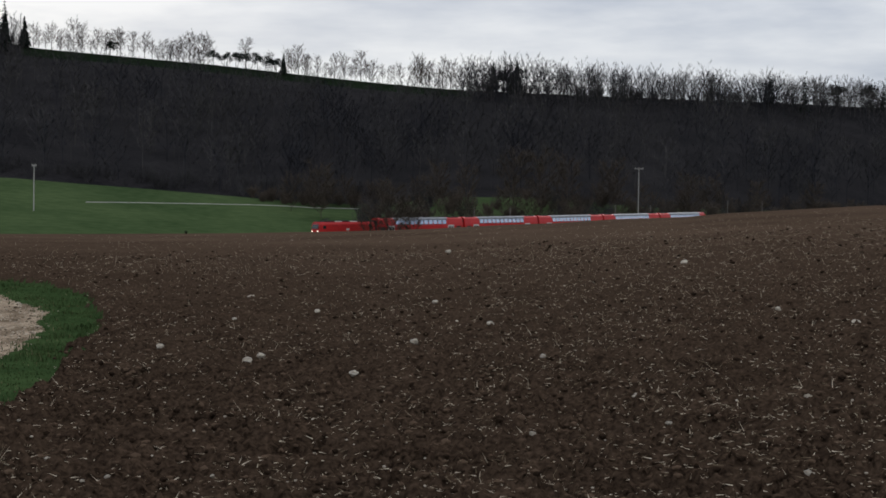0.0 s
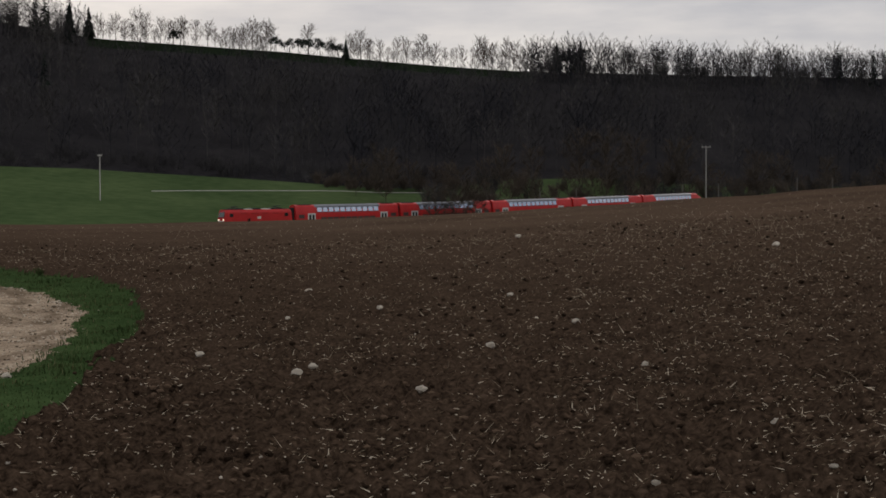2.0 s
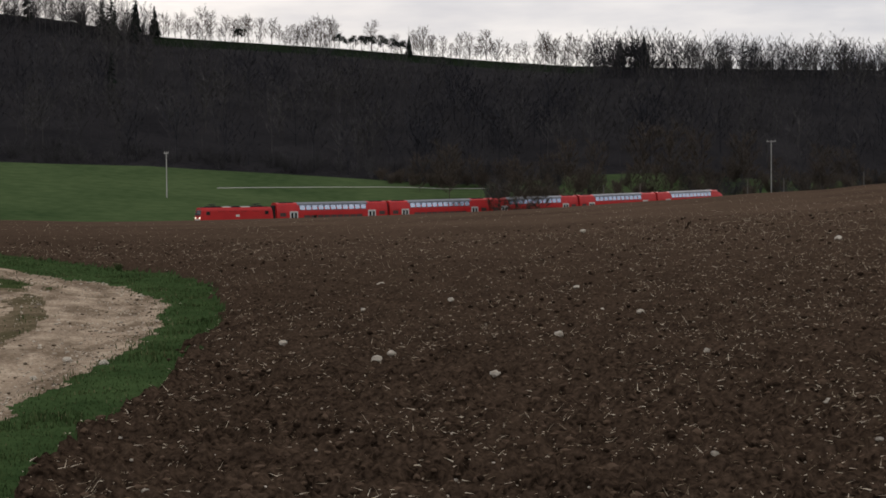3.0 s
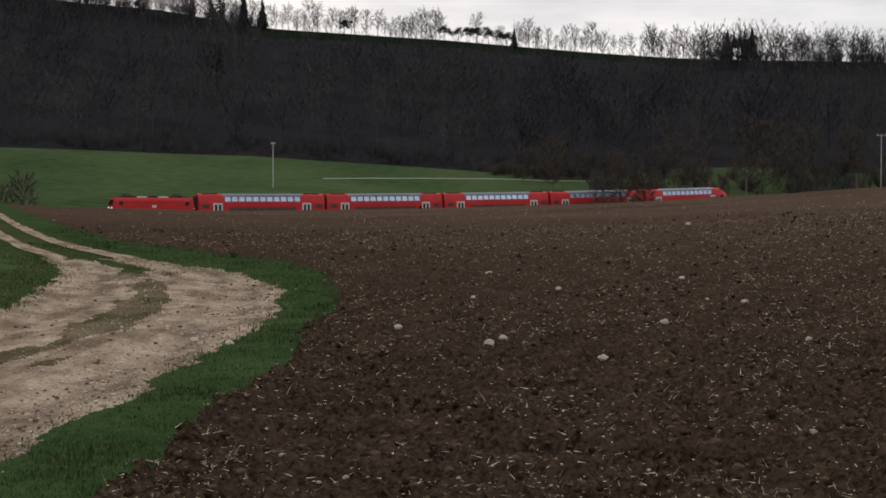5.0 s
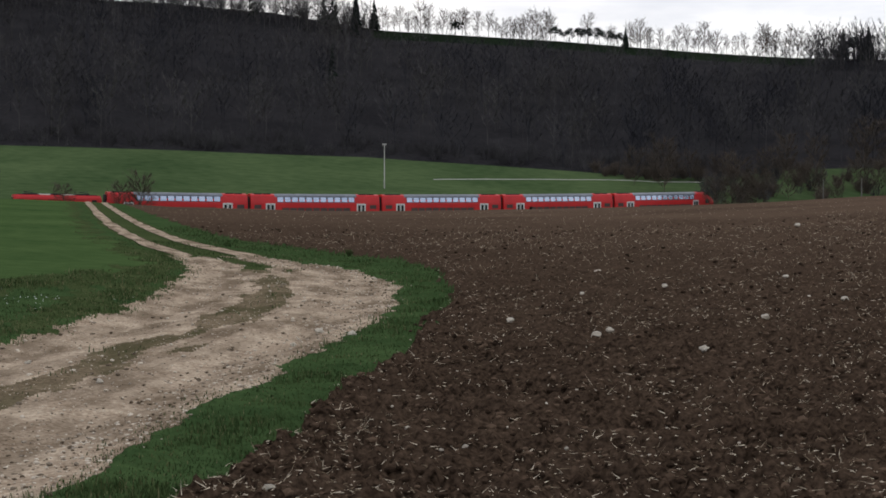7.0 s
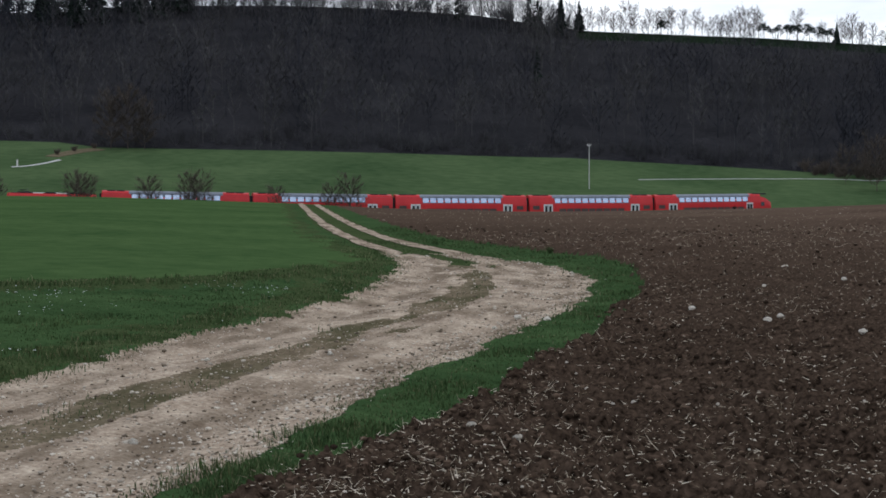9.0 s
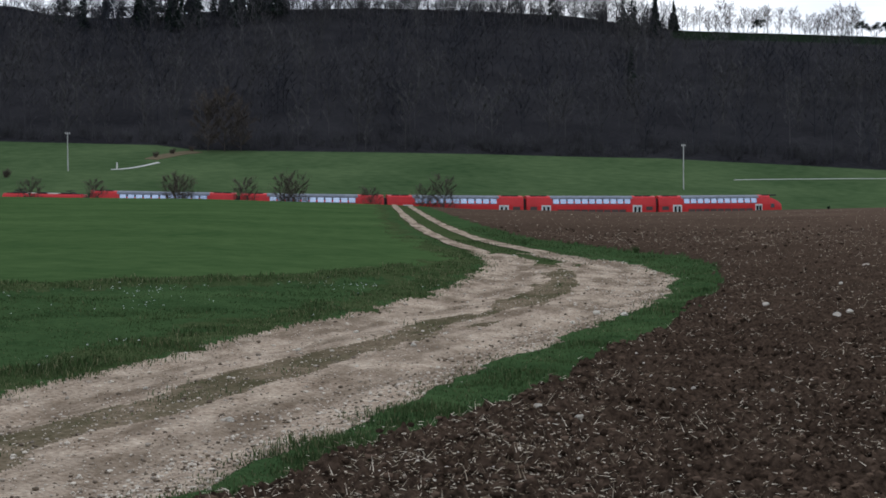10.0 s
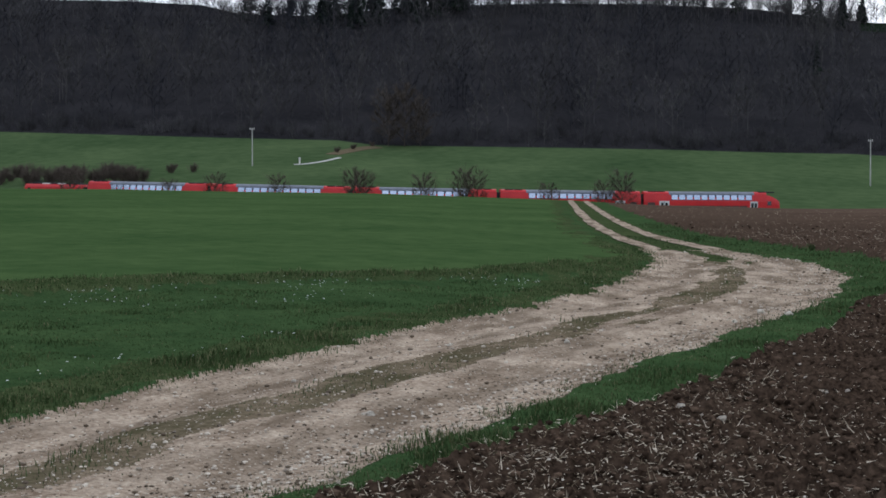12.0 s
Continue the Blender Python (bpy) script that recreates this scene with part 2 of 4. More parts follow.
def lea_spot(a, up):
    """Where the slope beyond the railway rises through an angle above the eye."""
    lo, hi = float(rail_r(a)) + 9, float(rail_r(a)) + float(interp(a, FOOT_GAP)) + HILL_RUN
    for _ in range(40):
        mid = (lo + hi) / 2
        x, y, z = spot(a, mid)
        if math.degrees(math.atan2(z - EYE, mid)) < up:
            lo = mid
        else:
            hi = mid
    return spot(a, lo)


# the farm track: its middle and half width, going away
TRACK = [(-4.5, -12, 1.4), (-4.6, 2, 1.38), (-4.75, 5.2, 1.36), (-5.2, 7.9, 1.42), (-5.7, 11.3, 1.45), (-6.2, 15.4, 1.55), (-7.1, 20.6, 1.75), (-8.4, 25.0, 1.9), (-10.2, 29.6, 1.65),
         (-13.0, 34.0, 1.2), (-16.7, 40.0, 0.98), (-21.6, 49.0, 0.92), (-30.0, 65.5, 0.9), (-46.8, 99.4, 0.9), (-60.0, 126.0, 0.95), (-90.0, 182.0, 0.95)]
VERGE = [(-12, 0.4), (5.5, 0.42), (7, 0.7), (10, 0.9), (15, 0.85), (21, 0.75), (25, 0.85), (29, 1.5), (33, 2.5), (39, 2.3), (44, 1.6), (66, 1.6), (130, 1.2)]


# the strip of old grass between turf and crop: how far from the track, and how wide
BALK_FROM = [(-5, 11.5), (5, 8.8), (11.5, 6.2), (15, 5.0), (17, 3.9), (20, 1.9), (23, 0.9), (30, 0.4)]
BALK_WIDE = [(5, 2.1), (11.5, 1.9), (15, 1.8), (20, 1.4), (23, 1.1), (28, 0.5)]


def smooth_line(points, n=12):
    out = []
    for i in range(len(points) - 1):
        p0, p1, p2, p3 = (np.array(points[min(max(i + k, 0), len(points) - 1)], float) for k in (-1, 0, 1, 2))
        for k in range(n):
            t = k / n
            out.append(0.5 * (2 * p1 + (p2 - p0) * t + (2 * p0 - 5 * p1 + 4 * p2 - p3) * t * t + (3 * p1 - p0 - 3 * p2 + p3) * t ** 3))
    return np.array(out + [np.array(points[-1], float)])


TRACK_LINE = smooth_line(TRACK, 5)


def track_offset(x, y):
    """Signed distance from the track's middle (right positive), its half width there and how far along it lies."""
    best = np.full(x.shape, 1e9)
    side, half, along = np.zeros(x.shape), np.zeros(x.shape), np.zeros(x.shape)
    for p, q in zip(TRACK_LINE[:-1], TRACK_LINE[1:]):
        dx, dy = q[0] - p[0], q[1] - p[1]
        k = np.clip(((x - p[0]) * dx + (y - p[1]) * dy) / (dx * dx + dy * dy), 0, 1)
        ex, ey = x - p[0] - k * dx, y - p[1] - k * dy
        dist = np.hypot(ex, ey)
        m = dist < best
        best = np.where(m, dist, best)
        side = np.where(m, np.sign(ex * dy - ey * dx), side)
        half = np.where(m, p[2] + k * (q[2] - p[2]), half)
        along = np.where(m, p[1] + k * dy, along)
    return best * side, half, along


Z_SOIL, Z_TRACK, Z_MID, Z_VERGE, Z_TURF, Z_BALK, Z_CROP, Z_MEADOW, Z_HILL, Z_UP = range(10)


def zones(x, y):
    """What covers the land at each place, and the offset from the track."""
    r, a = np.hypot(x, y), np.degrees(np.arctan2(-x, y))
    q, half, along = track_offset(x, y)
    edge = 0.10 * fractal(x * 1.6, y * 1.6, 3, 4) * np.clip(r / 8, 0.6, 2)
    verge = interp(along, VERGE)
    left = -q - half
    z = np.full(x.shape, Z_SOIL)
    z = np.where(q + edge < half + verge, Z_VERGE, z)
    z = np.where(np.abs(q + edge) < half, Z_TRACK, z)
    mid_w = 0.15 + 0.30 * np.clip((along - 33) / 6, 0, 1)
    crown = np.abs(q / np.maximum(half, 0.1) + 0.08) < mid_w + 0.26 * fractal(q * 2.2, along * 0.55, 51, 5)
    z = np.where(crown, np.where(along > 29, Z_BALK, Z_MID), z)
    z = np.where((np.abs(q) < half + 0.2) & (along > 34), Z_BALK, z)
    z = np.where(left + edge > 0, Z_TURF, z)
    z = np.where((left + edge * 2 > 0) & (left + edge * 5 < 0.75) & (along < 36), Z_BALK, z)
    b0 = interp(along, BALK_FROM)
    rag = edge * 3 + 0.25 * fractal(x * 0.7, y * 0.7, 61, 3)
    z = np.where(left + rag > b0, Z_BALK, z)
    z = np.where(left + rag > b0 + interp(along, BALK_WIDE), Z_CROP, z)
    rt = rail_r(a)
    rf = rt + interp(a, FOOT_GAP)
    z = np.where(r > CREST_R + 6, Z_MEADOW, z)
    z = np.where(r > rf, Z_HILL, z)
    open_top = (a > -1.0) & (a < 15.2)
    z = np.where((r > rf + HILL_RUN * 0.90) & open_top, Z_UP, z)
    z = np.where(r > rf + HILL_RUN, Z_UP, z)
    return z, q, half, along


az = np.concatenate([np.arange(-34, -20, 0.5), np.arange(-20, 45, 0.11), np.arange(45, 64.01, 0.3), np.arange(70, 325, 6.0)])
rr = np.concatenate([2.0 * 1.03 ** np.arange(0, 28), 4.6 * 1.006 ** np.arange(0, 395), 48.9 * 1.0065 ** np.arange(0, 141)])
a_cols = np.where(az > 180, az - 360, az)
stops = [np.full(len(az), 122.0), rail_r(a_cols) - 9, rail_r(a_cols) + 9, rail_r(a_cols) + interp(a_cols, FOOT_GAP)]
stops += [stops[3] + HILL_RUN * 0.9, stops[3] + HILL_RUN, np.full(len(az), 3200.0)]
far_rows = []
for s0, s1, n in zip(stops[:-1], stops[1:], (14, 3, 26, 36, 10, 14)):
    far_rows += [s0 + (s1 - s0) * k / n for k in range(n)]
far_rows.append(stops[-1])
GR = np.concatenate([np.repeat(rr[:, None], len(az), 1), np.array(far_rows)])
GA = np.repeat(np.radians(az)[None, :], len(GR), 0)
GX, GY = -GR * np.sin(GA), GR * np.cos(GA)
GZ = height(GX, GY)
zone, q_off, q_half, q_along = zones(GX, GY)
soil = (zone == Z_SOIL) & (GR < CREST_R)
fade = np.clip((CREST_R - GR) / 60, 0, 1)
clods = 0.045 * fractal(GX * 2.2, GY * 2.2, 11, 4) + 0.11 * np.abs(fractal(GX * 8, GY * 8, 21, 3)) + 0.05 * np.abs(vnoise(GX * 19, GY * 19, 23))
GZ = GZ + np.where(soil, clods + 0.03, 0) * fade
on_track = (zone == Z_TRACK) | (zone == Z_MID)
ruts = -0.05 * np.exp(-((np.abs(q_off) / np.maximum(q_half, 0.1) - 0.6) / 0.22) ** 2)
GZ = GZ + np.where(on_track, ruts + 0.012 * fractal(GX * 6, GY * 6, 31, 4), 0) * fade
green = (zone >= Z_VERGE) & (zone <= Z_CROP)
corridor = (np.abs(q_off) < q_half + 0.3) & (q_along > 30)
GZ = GZ + np.where(green & ~corridor, 0.01 + 0.03 * fractal(GX * 2.2, GY * 2.2, 41, 4) + np.where((zone == Z_BALK) & (-q_off - q_half > 1.2), 0.05, 0), 0) * fade


def mesh_object(name, verts, faces, materials, index=None, smooth=False):
    """One mesh from arrays of places and of triangles or quads."""
    me = bpy.data.meshes.new(name)
    verts, faces = np.asarray(verts, np.float32), np.asarray(faces, np.int32)
    k = faces.shape[1]
    me.vertices.add(len(verts))
    me.vertices.foreach_set("co", verts.ravel())
    me.loops.add(faces.size)
    me.loops.foreach_set("vertex_index", faces.ravel())
    me.polygons.add(len(faces))
    me.polygons.foreach_set("loop_start", np.arange(0, faces.size, k, dtype=np.int32))
    me.polygons.foreach_set("loop_total", np.full(len(faces), k, np.int32))
    for m in materials:
        me.materials.append(m)
    if index is not None:
        me.polygons.foreach_set("material_index", np.asarray(index, np.int32))
    me.polygons.foreach_set("use_smooth", np.full(len(faces), smooth))
    me.update(calc_edges=True)
    me.validate()
    return new(name, me)


NR, NA = GX.shape
gi = np.arange(NR * NA).reshape(NR, NA)
quads = np.stack([gi[:-1, :], np.roll(gi, -1, 1)[:-1, :], np.roll(gi, -1, 1)[1:, :], gi[1:, :]], -1).reshape(-1, 4)
mid_r, mid_a = (GR[:-1] + GR[1:]) / 2, GA[:-1]
qzone = zones(-mid_r * np.sin(mid_a), mid_r * np.cos(mid_a))[0].ravel()
allv = np.stack([GX, GY, GZ], -1).reshape(-1, 3)


def land(name, label, wanted, materials, kind="structure"):
    pick = np.isin(qzone, wanted)
    f = quads[pick]
    used, inv = np.unique(f, return_inverse=True)
    table = {z: i for i, z in enumerate(wanted)}
    idx = np.array([table[z] for z in qzone[pick]])
    ob = mesh_object(name, allv[used], inv.reshape(-1, 4), materials, idx, True)
    if name == "farm_track":
        uv = ob.data.uv_layers.new(name="track")
        across = np.stack([q_off.ravel()[used] / np.maximum(q_half.ravel()[used], 0.1), q_along.ravel()[used]], -1)
        loops = np.empty(len(ob.data.loops), np.int32)
        ob.data.loops.foreach_get("vertex_index", loops)
        uv.data.foreach_set("uv", across[loops].astype(np.float32).ravel())
    return tagged(ob, label, name.replace("_", " "), kind=kind)


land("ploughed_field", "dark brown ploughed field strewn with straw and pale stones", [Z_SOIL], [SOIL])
land("farm_track", "pale chalky dirt farm track with two worn ruts", [Z_TRACK, Z_MID], [TRACK_DIRT, TRACK_MID])
land("grass_verge", "green grass verge between farm track and ploughed field", [Z_VERGE], [TURF])
land("grass_field", "bright green young crop and turf beside the farm track", [Z_TURF, Z_BALK, Z_CROP], [TURF, BALK, CROP])
land("meadow", "green valley meadow on both sides of the railway", [Z_MEADOW], [MEADOW])
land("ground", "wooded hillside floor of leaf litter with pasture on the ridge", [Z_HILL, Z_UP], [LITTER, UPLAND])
hub = np.concatenate([[[0, 0, 0]], allv[:NA]])
land_hub = mesh_object("ground_hub", hub, np.stack([np.zeros(NA, int), 1 + np.arange(NA), 1 + (np.arange(NA) + 1) % NA], -1), [SOIL], smooth=True)
tagged(land_hub, "patch of trodden brown soil underfoot", "ground", kind="structure")


# ---- helpers for things ----
def part(name, bm, mat, parent=None, label=""):
    me = bpy.data.meshes.new(name)
    bm.to_mesh(me)
    bm.free()
    me.materials.append(mat)
    ob = new(name, me)
    if parent:
        ob.parent = parent
    if label:
        ob["label"] = label
    return ob


def box(bm, x0, x1, y0, y1, z0, z1, bevel=0.0):
    made = bmesh.ops.create_cube(bm, size=1)["verts"]
    for v in made:
        v.co = Vector(((x0 + x1) / 2 + v.co.x * (x1 - x0), (y0 + y1) / 2 + v.co.y * (y1 - y0), (z0 + z1) / 2 + v.co.z * (z1 - z0)))
    if bevel:
        edges = list({e for v in made for e in v.link_edges})
        bmesh.ops.bevel(bm, geom=edges, offset=bevel, segments=2, affect="EDGES", profile=0.5)
    return bm


def boxed(*a, bevel=0.0):
    return box(bmesh.new(), *a, bevel=bevel)


def rod(bm, p, q, r0, r1=None, sides=8):
    p, q = Vector(p), Vector(q)
    made = bmesh.ops.create_cone(bm, cap_ends=True, segments=sides, radius1=r0, radius2=r0 if r1 is None else r1, depth=(q - p).length)["verts"]
    m = Matrix.Translation((p + q) / 2) @ (q - p).to_track_quat("Z", "Y").to_matrix().to_4x4()
    bmesh.ops.transform(bm, matrix=m, verts=made)
    return bm


def loft(rings, cap=True):
    """A skin over rings of equal length."""
    bm = bmesh.new()
    rows = [[bm.verts.new(p) for p in ring] for ring in rings]
    n = len(rows[0])
    for a, b in zip(rows[:-1], rows[1:]):
        for i in range(n):
            bm.faces.new((a[i], a[(i + 1) % n], b[(i + 1) % n], b[i]))
    if cap:
        bm.faces.new(list(reversed(rows[0])))
        bm.faces.new(rows[-1])
    bmesh.ops.recalc_face_normals(bm, faces=bm.faces)
    return bm


# ---- the train ----
def empty(name):
    return new(name, None)


def wheel_parts(bogie, x, gauge=0.75):
    for side in (-1, 1):
        bm = rod(bmesh.new(), (x, side * gauge - 0.07, 0.46), (x, side * gauge + 0.07, 0.46), 0.46, sides=20)
        part("wheel", bm, STEEL, bogie)


def bogie(parent, x, base=2.5):
    bm = bmesh.new()
    for side in (-1, 1):
        box(bm, x - base / 2 - 0.5, x + base / 2 + 0.5, side * 0.98 - 0.06, side * 0.98 + 0.06, 0.42, 0.74, 0.03)
    box(bm, x - 0.3, x + 0.3, -1.0, 1.0, 0.5, 0.82, 0.03)
    b = part("bogie", bm, DARK, parent)
    wheel_parts(b, x - base / 2)
    wheel_parts(b, x + base / 2)


COACH_L = 26.4
SIDE = [(1.34, 0.42), (1.40, 0.62), (1.40, 2.55), (1.33, 3.05), (1.14, 3.86)]


def side_y(z):
    return float(np.interp(z, [p[1] for p in SIDE], [p[0] for p in SIDE]))


def shell(profile, xs, scale=lambda x: (1, 1, 0)):
    """Rings of a half profile mirrored across the middle, along the length."""
    rings = []
    for x in xs:
        sy, sz, dz = scale(x)
        half = [(y * sy, 0.42 + (z - 0.42) * sz + dz) for y, z in profile]
        rings.append([(x, y, z) for y, z in half] + [(x, -y, z) for y, z in reversed(half)])
    return rings


def pane(x0, x1, z0, z1, side, proud, mat, parent, name="window_pane", label=""):
    """A thin pane that follows the lean of the coach side."""
    n = proud
    pts = []
    for d in (0.0, n):
        pts.append([(x0, side * (side_y(z0) + d), z0), (x1, side * (side_y(z0) + d), z0), (x1, side * (side_y(z1) + d), z1), (x0, side * (side_y(z1) + d), z1)])
    return part(name, loft(pts), mat, parent, label)


def door(parent, x, side, w=1.9, z0=0.62, z1=2.62):
    """A double-leaf door in a light frame, with two tall panes."""
    d = part("door", boxed(x - w / 2, x + w / 2, side * 1.385 - 0.03, side * 1.385 + 0.045, z0, z1, bevel=0.03), DOOR_GREY, parent, "light grey double-leaf door")
    for k in (-1, 1):
        xc = x + k * w * 0.22
        part("door_window", boxed(xc - 0.24, xc + 0.24, side * 1.432 - 0.01, side * 1.432 + 0.012, z0 + 0.55, z1 - 0.3, bevel=0.008), GLASS_DARK, d)
    part("door_gap", boxed(x - 0.025, x + 0.025, side * 1.432 - 0.004, side * 1.432 + 0.006, z0 + 0.03, z1 - 0.03), DARK, d)


def coach(cab=False):
    """A double-deck coach, its middle over the rails' middle at rail height, running along x; with a cab the tail end is rounded off."""
    ob = empty("control_car" if cab else "double_deck_coach")
    L = COACH_L / 2
    xs = [-L, -L + 0.08, L - 0.08, L]

    def ends(x):
        return (0.97, 0.995, 0) if abs(x) > L - 0.01 else (1, 1, 0)
    if cab:
        xs = [-L, -L + 0.25, -L + 0.7, -L + 1.3, -L + 2.1, -L + 3.0, L - 0.08, L]

        def ends(x):
            k = (x + L) / 3.0
            if k < 1:
                c = math.sin(max(k, 0) * math.pi / 2)
                return (0.80 + 0.20 * c, 0.62 + 0.38 * c ** 0.8, 0)
            return (0.97, 0.995, 0) if x > L - 0.01 else (1, 1, 0)
    part("body", loft(shell(SIDE, xs, ends)), TRAIN_RED, ob)
    lo, hi = -L + (5.4 if cab else 5.2), L - 5.2
    roof = [(1.15, 3.84), (1.07, 4.06), (0.86, 4.25), (0.50, 4.38), (0.0, 4.42)]
    rx = [max(-L, -L + 2.6) if cab else -L + 0.1, L - 0.1]
    part("roof", loft(shell(roof, rx)), ROOF_GREY, ob, "dull grey rounded roof")
    cap = [(y * 1.012, z + 0.012) for y, z in roof]
    for x0, x1 in ((rx[0] - 0.02, lo - 0.4), (hi + 0.4, L - 0.08)):
        part("roof_end", loft(shell(cap, [x0, x1])), TRAIN_RED, ob, "red rounded roof over the doors")
    for x in (-L + 3.4, L - 3.4, -L + 1.7, L - 1.7):
        part("roof_vent", boxed(x - 0.75, x + 0.75, -0.75, 0.75, 4.24, 4.50, bevel=0.04), DARK, ob)
    for side in (-1, 1):
        band = pane(lo, hi, 2.80, 3.85, side, 0.012, BAND, ob, "window_band", "dark blue upper window band")
        count = 11
        step = (hi - lo) / count
        for i in range(count):
            pane(lo + i * step + 0.15, lo + (i + 1) * step - 0.15, 2.92, 3.78, side, 0.022, GLASS_UP, band)
        low = pane(lo + 0.9, hi - 0.9, 1.02, 1.86, side, 0.010, RED_DIRTY, ob, "lower_window_band", "dull red lower window band")
        for i in range(9):
            x0 = lo + 1.0 + i * (hi - lo - 2.0) / 9
            pane(x0 + 0.08, x0 + (hi - lo - 2.0) / 9 - 0.08, 1.10, 1.78, side, 0.018, GLASS_LOW, low)
        pane(-L + 0.2, L - 0.2, 0.50, 0.60, side, 0.006, CREAM, ob, "pale_stripe")
        door(ob, L - 3.9, side)
        if cab:
            door(ob, -L + 5.1, side, 1.5)
            pane(-L + 1.7, -L + 2.5, 1.9, 2.7, side, 0.01, GLASS_DARK, ob, "cab_side_window")
        else:
            door(ob, -L + 3.9, side)
            pane(-L + 0.7, -L + 2.1, 1.6, 2.35, side, 0.012, GLASS_LOW, ob)
        pane(L - 2.1, L - 0.7, 1.6, 2.35, side, 0.012, GLASS_LOW, ob)
    part("underframe", boxed(-L + 3.2, L - 3.2, -1.25, 1.25, 0.22, 0.5, bevel=0.04), DARK, ob)
    part("gangway", boxed(L - 0.02, L + 0.36, -0.8, 0.8, 0.9, 3.9, bevel=0.06), DARK, ob, "black rubber gangway bellows")
    if cab:
        face = [[(-L - 0.03 + 0.0, y, 2.05) for y in (-0.95, 0.95)] + [(-L + 0.42, y, 3.0) for y in (0.85, -0.85)], [(-L - 0.10, y, 2.05) for y in (-0.95, 0.95)] + [(-L + 0.32, y, 3.05) for y in (0.85, -0.85)]]
        part("windscreen", loft(face), GLASS_DARK, ob, "dark sloping windscreen")
        for side in (-1, 1):
            part("headlight", rod(bmesh.new(), (-L - 0.10, side * 0.75, 1.25), (-L + 0.1, side * 0.75, 1.25), 0.14, sides=14), LAMP, ob)
            part("buffer", rod(bmesh.new(), (-L - 0.55, side * 0.87, 1.06), (-L + 0.1, side * 0.87, 1.06), 0.12, 0.10, 12), DARK, ob)
    else:
        part("gangway", boxed(-L - 0.36, -L + 0.02, -0.8, 0.8, 0.9, 3.9, bevel=0.06), DARK, ob, "black rubber gangway bellows")
    bogie(ob, -L + 3.4)
    bogie(ob, L - 3.4)
    return ob


def locomotive():
    """A boxy electric locomotive, its front towards +x."""
    ob = empty("locomotive")
    L = 8.0
    prof = [(1.40, 0.85), (1.48, 1.10), (1.48, 2.95), (1.40, 3.25), (1.12, 3.62)]

    def ends(x):
        k = (L - abs(x)) / 0.75
        return (0.90 + 0.10 * min(k, 1), 1, 0)
    rings = []
    for x in (-L, -L + 0.4, -L + 0.75, L - 0.75, L - 0.4, L):
        sy = ends(x)[0]
        rake = 0.42
        half = [(y * sy, z) for y, z in prof]
        row = []
        for y, z in half + [(-y, z) for y, z in reversed(half)]:
            back = rake * max(0, z - 1.9) / 1.7 if abs(x) > L - 0.5 else 0
            row.append((x - math.copysign(back, x), y, z))
        rings.append(row)
    part("body", loft(rings), TRAIN_RED, ob)
    part("roof", boxed(-L + 1.0, L - 1.0, -1.08, 1.08, 3.58, 3.76, bevel=0.08), DARK, ob, "dark grey equipment roof")
    for x0, x1, m, nm in ((-5.6, -3.4, DARK, "roof_hood"), (-2.9, -0.9, CREAM, "roof_panel"), (-0.6, 1.0, DARK, "roof_hood"), (1.3, 3.2, CREAM, "roof_panel"), (3.5, 5.9, DARK, "roof_hood")):
        part(nm, boxed(x0, x1, -1.12, 1.12, 3.40, 3.92 if m is DARK else 3.80, bevel=0.06), m, ob)
    for x in (-4.9, 4.9):
        bm = bmesh.new()
        for side in (-1, 1):
            rod(bm, (x - 0.8, side * 0.45, 3.95), (x + 0.9, side * 0.35, 4.18), 0.04, sides=6)
            rod(bm, (x + 0.9, side * 0.35, 4.18), (x - 0.5, side * 0.6, 4.32), 0.035, sides=6)
        rod(bm, (x - 0.5, -0.8, 4.33), (x - 0.5, 0.8, 4.33), 0.05, sides=6)
        part("pantograph", bm, DARK, ob, "folded dark pantograph")
    for side in (-1, 1):
        for x in (-L + 1.6, L - 1.6):
            part("cab_side_window", boxed(x - 0.42, x + 0.42, side * 1.48 - 0.02, side * 1.48 + 0.012, 2.15, 2.85, bevel=0.01), GLASS_DARK, ob)
        for i in range(4):
            part("louvre", boxed(-4.6 + i * 2.5, -3.2 + i * 2.5, side * 1.455, side * 1.49, 2.72, 2.94, bevel=0.008), RED_DIRTY, ob)
        part("emblem", boxed(-0.42, 0.42, side * 1.478, side * 1.492, 1.75, 2.2, bevel=0.006), CREAM, ob, "small pale square emblem")
        part("sole_bar", boxed(-L + 0.2, L - 0.2, side * 1.30 - 0.05, side * 1.30 + 0.05, 0.62, 0.92, bevel=0.02), DARK, ob)
    for end in (-1, 1):
        f = [[(end * (L - 0.10), y, 2.15) for y in (-1.18, 1.18)] + [(end * (L - 0.36), y, 3.15) for y in (1.08, -1.08)], [(end * (L - 0.02), y, 2.15) for y in (-1.18, 1.18)] + [(end * (L - 0.29), y, 3.15) for y in (1.08, -1.08)]]
        part("windscreen", loft(f), GLASS_DARK, ob, "dark cab windscreen")
        part("bib", boxed(end * L - 0.04, end * L + 0.035, -1.15, 1.15, 0.95, 1.45, bevel=0.02), CREAM, ob, "pale band below the headlights")
        for side in (-1, 1):
            part("headlight", rod(bmesh.new(), (end * (L - 0.1), side * 0.95, 1.62), (end * (L + 0.06), side * 0.95, 1.62), 0.13, sides=14), LAMP, ob)
            part("buffer", rod(bmesh.new(), (end * (L - 0.1), side * 0.87, 1.06), (end * (L + 0.55), side * 0.87, 1.06), 0.11, sides=12), DARK, ob)
    for x in (-3.4, 3.4):
        bogie(ob, x, 3.3)
    return ob


